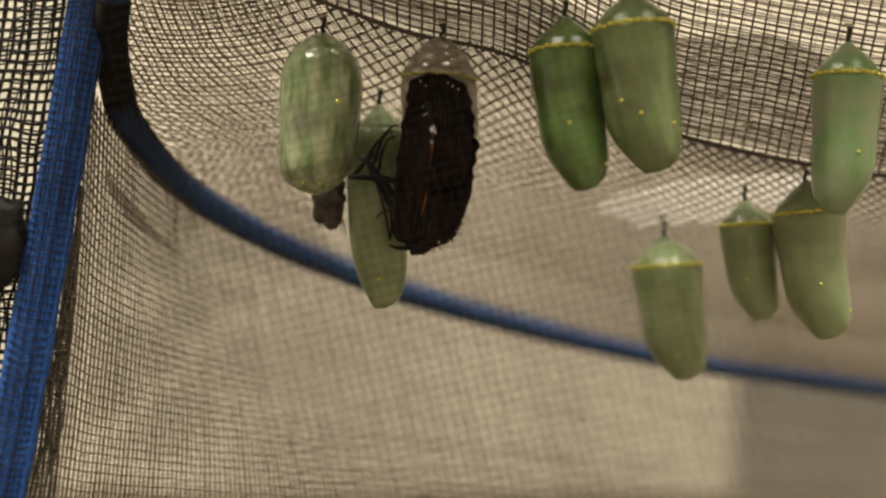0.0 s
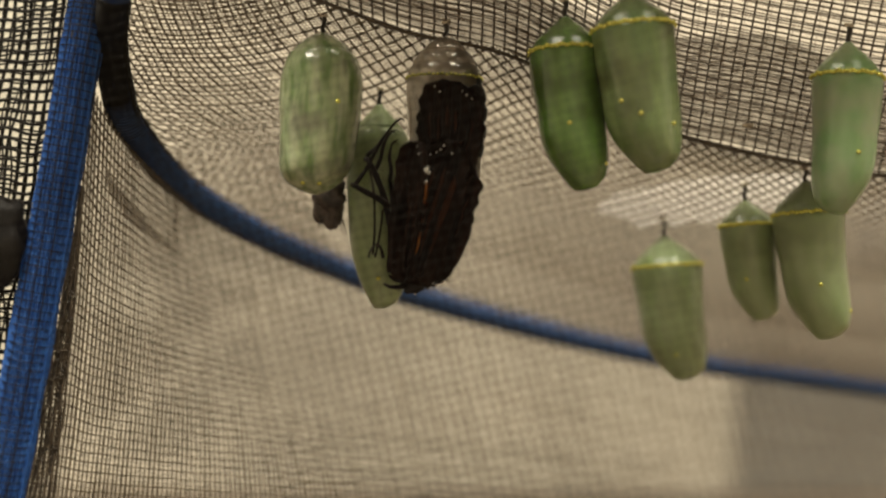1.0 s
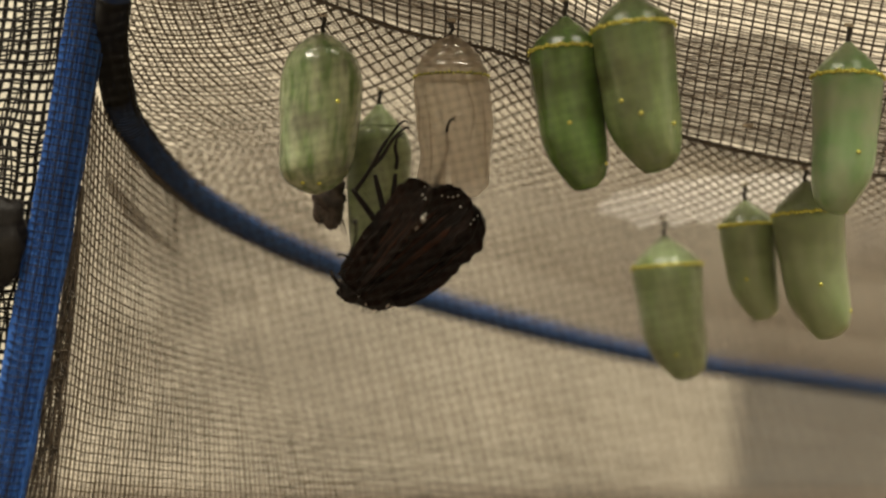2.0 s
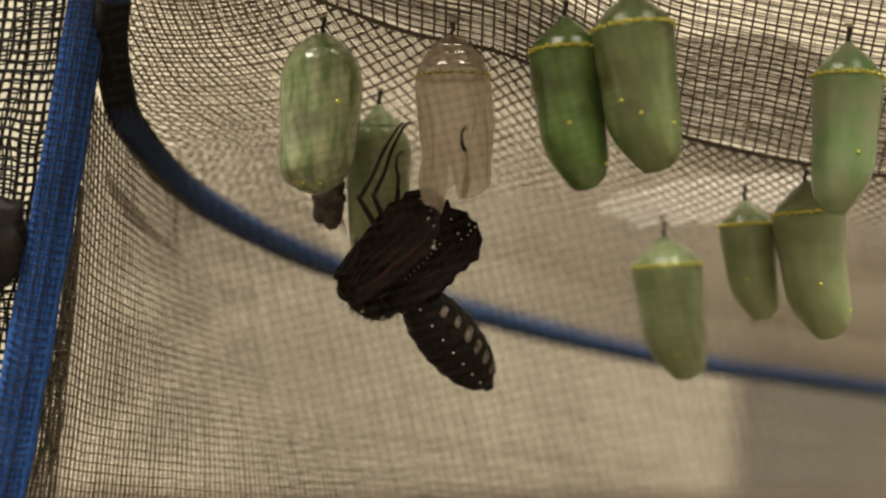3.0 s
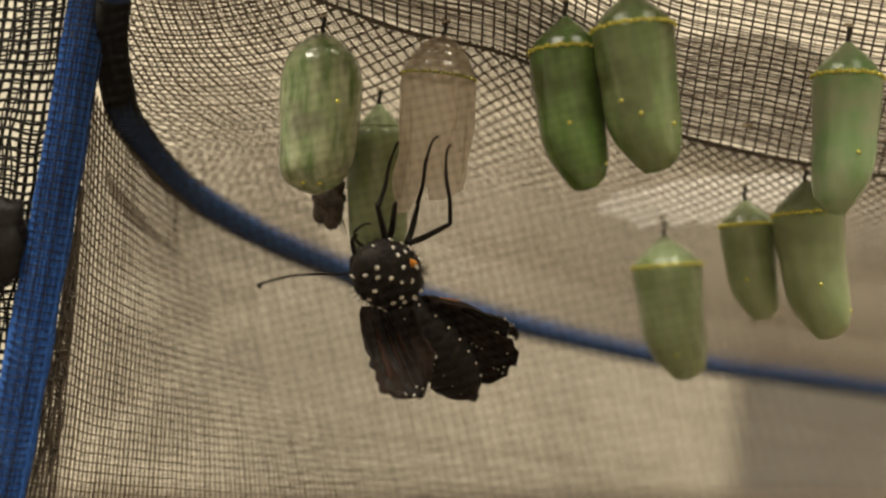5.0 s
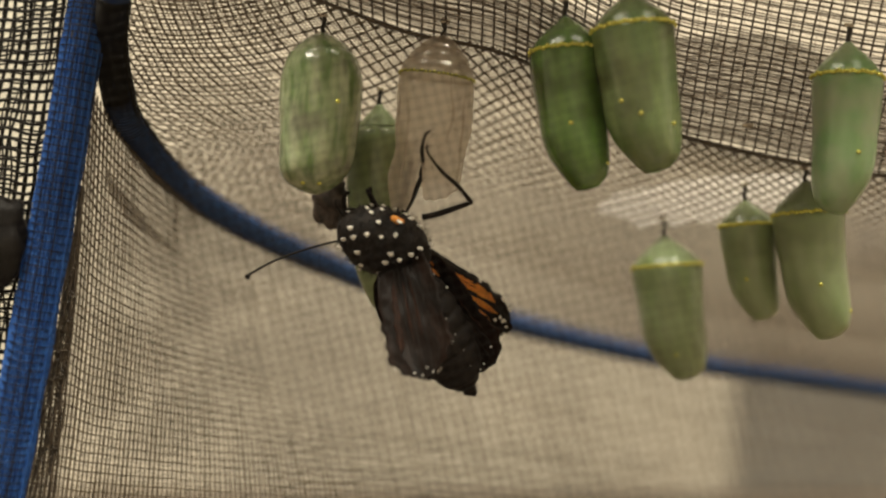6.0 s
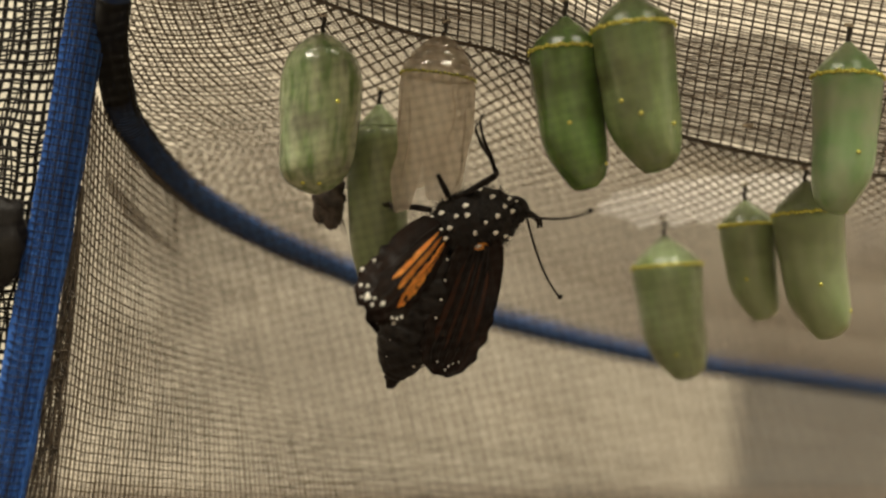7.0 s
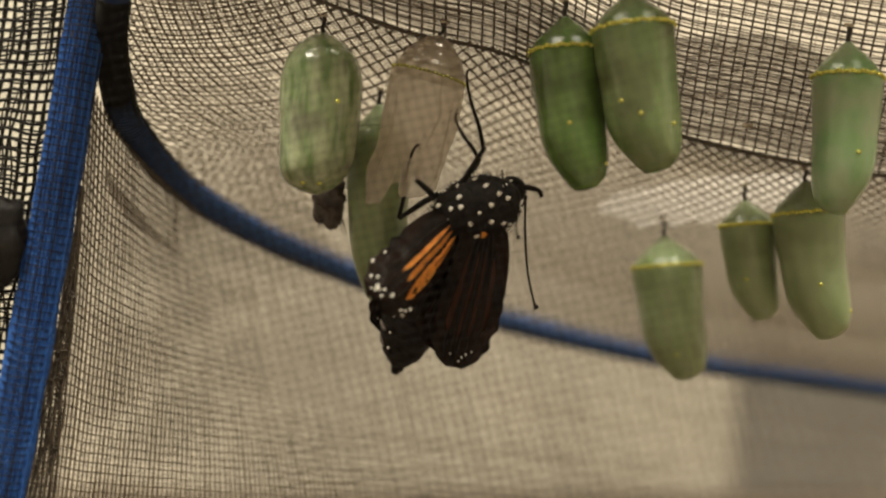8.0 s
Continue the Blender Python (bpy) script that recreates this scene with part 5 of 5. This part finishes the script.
    stance(7.0, (785, 64, 745, 382), thorax=(768, 415, 900, 375, 0, 1), head=(892, 378, 934, 366, 0, 0), abdomen=(780, 432, 692, 676, -120, 2),
           wing_a=(846, 415, 782, 668, 180, 3), wing_b=(796, 412, 656, 530, 350, 3), wing_c=(832, 420, 768, 640, 180, 1), wing_d=(765, 440, 680, 600, 180, -2),
           leg_1=(805, 352, 880, 308, 0, 3), foot_1=(880, 308, 840, 215, 0, 3), leg_2=(795, 358, 776, 315, 0, 1), foot_2=(776, 315, 776, 275, 0, 1),
           leg_3=(800, 355, 878, 312, 0, 1), foot_3=(878, 312, 842, 220, 0, 1), leg_4=(762, 372, 680, 362, 0, 2), foot_4=(680, 362, 700, 365, 0, -3),
           feeler_1=(930, 383, 1026, 380, 0, 3), feeler_2=(932, 385, 1000, 532, 0, 1), tongue=(915, 352, 882, 335, 200, 1))
    stance(7.2, (784, 64, 715, 380), thorax=(770, 405, 900, 370, 0, 1), head=(892, 372, 934, 360, 0, 0), abdomen=(780, 430, 692, 652, 15, 1),
           wing_a=(850, 430, 765, 585, 340, 3), wing_b=(820, 425, 722, 560, 10, 4), wing_c=(870, 430, 790, 580, 210, 1), wing_d=(765, 440, 690, 560, 180, -2),
           leg_1=(805, 345, 884, 265, 0, 3), foot_1=(884, 265, 848, 128, 0, 3), leg_2=(795, 360, 755, 310, 0, 1), foot_2=(755, 310, 752, 265, 0, 1),
           leg_3=(800, 345, 878, 262, 0, 1), foot_3=(878, 262, 832, 128, 0, 1), leg_4=(778, 358, 720, 322, 0, 2), foot_4=(720, 322, 745, 330, 0, -3),
           feeler_1=(932, 380, 1030, 460, 0, 3), feeler_2=(932, 385, 930, 500, 0, -2), tongue=(910, 345, 880, 330, 200, 1))
    stance(7.4, (781, 64, 690, 374), thorax=(770, 390, 880, 330, 0, -2), head=(870, 335, 902, 302, 0, 0), abdomen=(790, 420, 712, 662, 80, 3),
           wing_a=(850, 400, 868, 645, 250, 4), wing_b=(790, 410, 622, 545, 120, 2), wing_c=(855, 410, 895, 570, 245, 1), wing_d=(770, 420, 665, 595, 180, -1),
           leg_1=(815, 320, 858, 268, 0, 3), foot_1=(858, 268, 805, 210, 0, 3), leg_2=(765, 350, 743, 372, 0, 1), foot_2=(743, 372, 732, 260, 0, 1),
           leg_3=(805, 320, 800, 210, 0, 1), foot_3=(800, 210, 822, 125, 0, 1), leg_4=(770, 350, 740, 370, 0, 2), foot_4=(740, 370, 728, 255, 0, -1),
           feeler_1=(896, 335, 1062, 458, 0, 3), feeler_2=(880, 310, 870, 290, 0, -2), tongue=(870, 300, 875, 275, 200, 1))
    stance(7.5, (781, 64, 695, 376), thorax=(775, 385, 860, 385, 0, -9), head=(840, 385, 868, 362, 0, -3), abdomen=(768, 385, 722, 632, -5, 5),
           wing_a=(790, 402, 895, 552, 335, 4), wing_b=(745, 460, 640, 600, 180, -22), wing_c=(825, 470, 868, 608, 190, -8), wing_d=(745, 470, 655, 622, 190, -6),
           leg_1=(798, 340, 878, 273, 0, 3), foot_1=(878, 273, 830, 125, 0, 3), leg_2=(770, 340, 745, 318, 0, 1), foot_2=(745, 318, 742, 262, 0, 1),
           leg_3=(785, 335, 765, 320, 0, 1), foot_3=(765, 320, 742, 312, 0, 1), leg_4=(765, 345, 726, 400, 0, 2), foot_4=(726, 400, 745, 262, 0, -1),
           feeler_1=(862, 412, 988, 540, 0, 3), feeler_2=(868, 350, 855, 335, 0, -2), tongue=(850, 340, 840, 330, 200, 1))
    stance(7.8, (781, 64, 692, 375), thorax=(770, 400, 880, 380, 0, -3), head=(868, 380, 900, 360, 0, 0), abdomen=(775, 410, 692, 642, 0, 2),
           wing_a=(838, 412, 858, 598, 345, 4), wing_b=(800, 420, 735, 610, 10, 1), wing_c=(845, 420, 875, 590, 330, 1), wing_d=(755, 440, 660, 600, 180, -2),
           leg_1=(800, 332, 884, 275, 0, 3), foot_1=(884, 275, 830, 125, 0, 3), leg_2=(768, 345, 737, 325, 0, 1), foot_2=(737, 325, 742, 260, 0, 1),
           leg_3=(797, 340, 797, 300, 0, 1), foot_3=(797, 300, 794, 262, 0, 1), leg_4=(768, 355, 726, 398, 0, 2), foot_4=(726, 398, 745, 262, 0, -1),
           feeler_1=(895, 395, 990, 525, 0, 3), feeler_2=(890, 360, 880, 340, 0, -2), tongue=(880, 345, 905, 335, 200, 1))
    stance(8.0, (779, 64, 694, 372), thorax=(775, 400, 900, 350, 0, 0), head=(890, 350, 925, 322, 0, 0), abdomen=(772, 418, 700, 656, 90, 1),
           wing_a=(852, 395, 805, 662, 180, 4), wing_b=(815, 402, 672, 515, 350, 3), wing_c=(840, 415, 790, 640, 180, 1), wing_d=(765, 430, 690, 600, 180, -2),
           leg_1=(808, 335, 856, 265, 0, 3), foot_1=(856, 265, 822, 124, 0, 3), leg_2=(768, 350, 740, 325, 0, 1), foot_2=(740, 325, 732, 265, 0, 1),
           leg_3=(808, 330, 848, 285, 0, 1), foot_3=(848, 285, 800, 220, 0, 1), leg_4=(775, 345, 706, 385, 0, 2), foot_4=(706, 385, 732, 262, 0, -1),
           feeler_1=(930, 345, 948, 550, 0, 3), feeler_2=(932, 350, 925, 420, 0, -3), tongue=(905, 318, 885, 310, 200, 1))
    times = sorted({round(0.1 * i, 2) for i in range(81)} | {t for t, _ in STANCES})
    root_rows, shell_rows, rows = [], [], {k: [] for k in PIECES}
    for t in times:
        now = between(t)
        th = now["thorax"]
        root = Matrix.Translation(seg(*th[:4], LEN["thorax"], th[4], th[5], 1).translation)
        root_rows.append((t, FLAT @ root))
        shell_rows.append((t, FLAT @ seg(*now["shell"][:4], 320, 0, 0, -1) @ pose(0, 0, 0, 180, 0, 0)))
        for k in PIECES:
            v = now[k]
            rows[k].append((t, root.inverted() @ seg(*v[:4], LEN[k], v[4], v[5], LEAN[k])))
    walk(butterfly, root_rows)
    walk(shell, shell_rows)
    for key in PIECES:
        walk(PIECES[key], rows[key])
    rest = swinging.matrix_world.copy()
    walk(swinging, [(0.0, rest), (5.8, rest), (6.4, rest @ pose(0, 0, 0, 0, -2.2, 0)), (6.5, rest @ pose(0, 0, 0, 0, -0.8, 0)), (6.8, rest), (8.0, rest)])


motions()
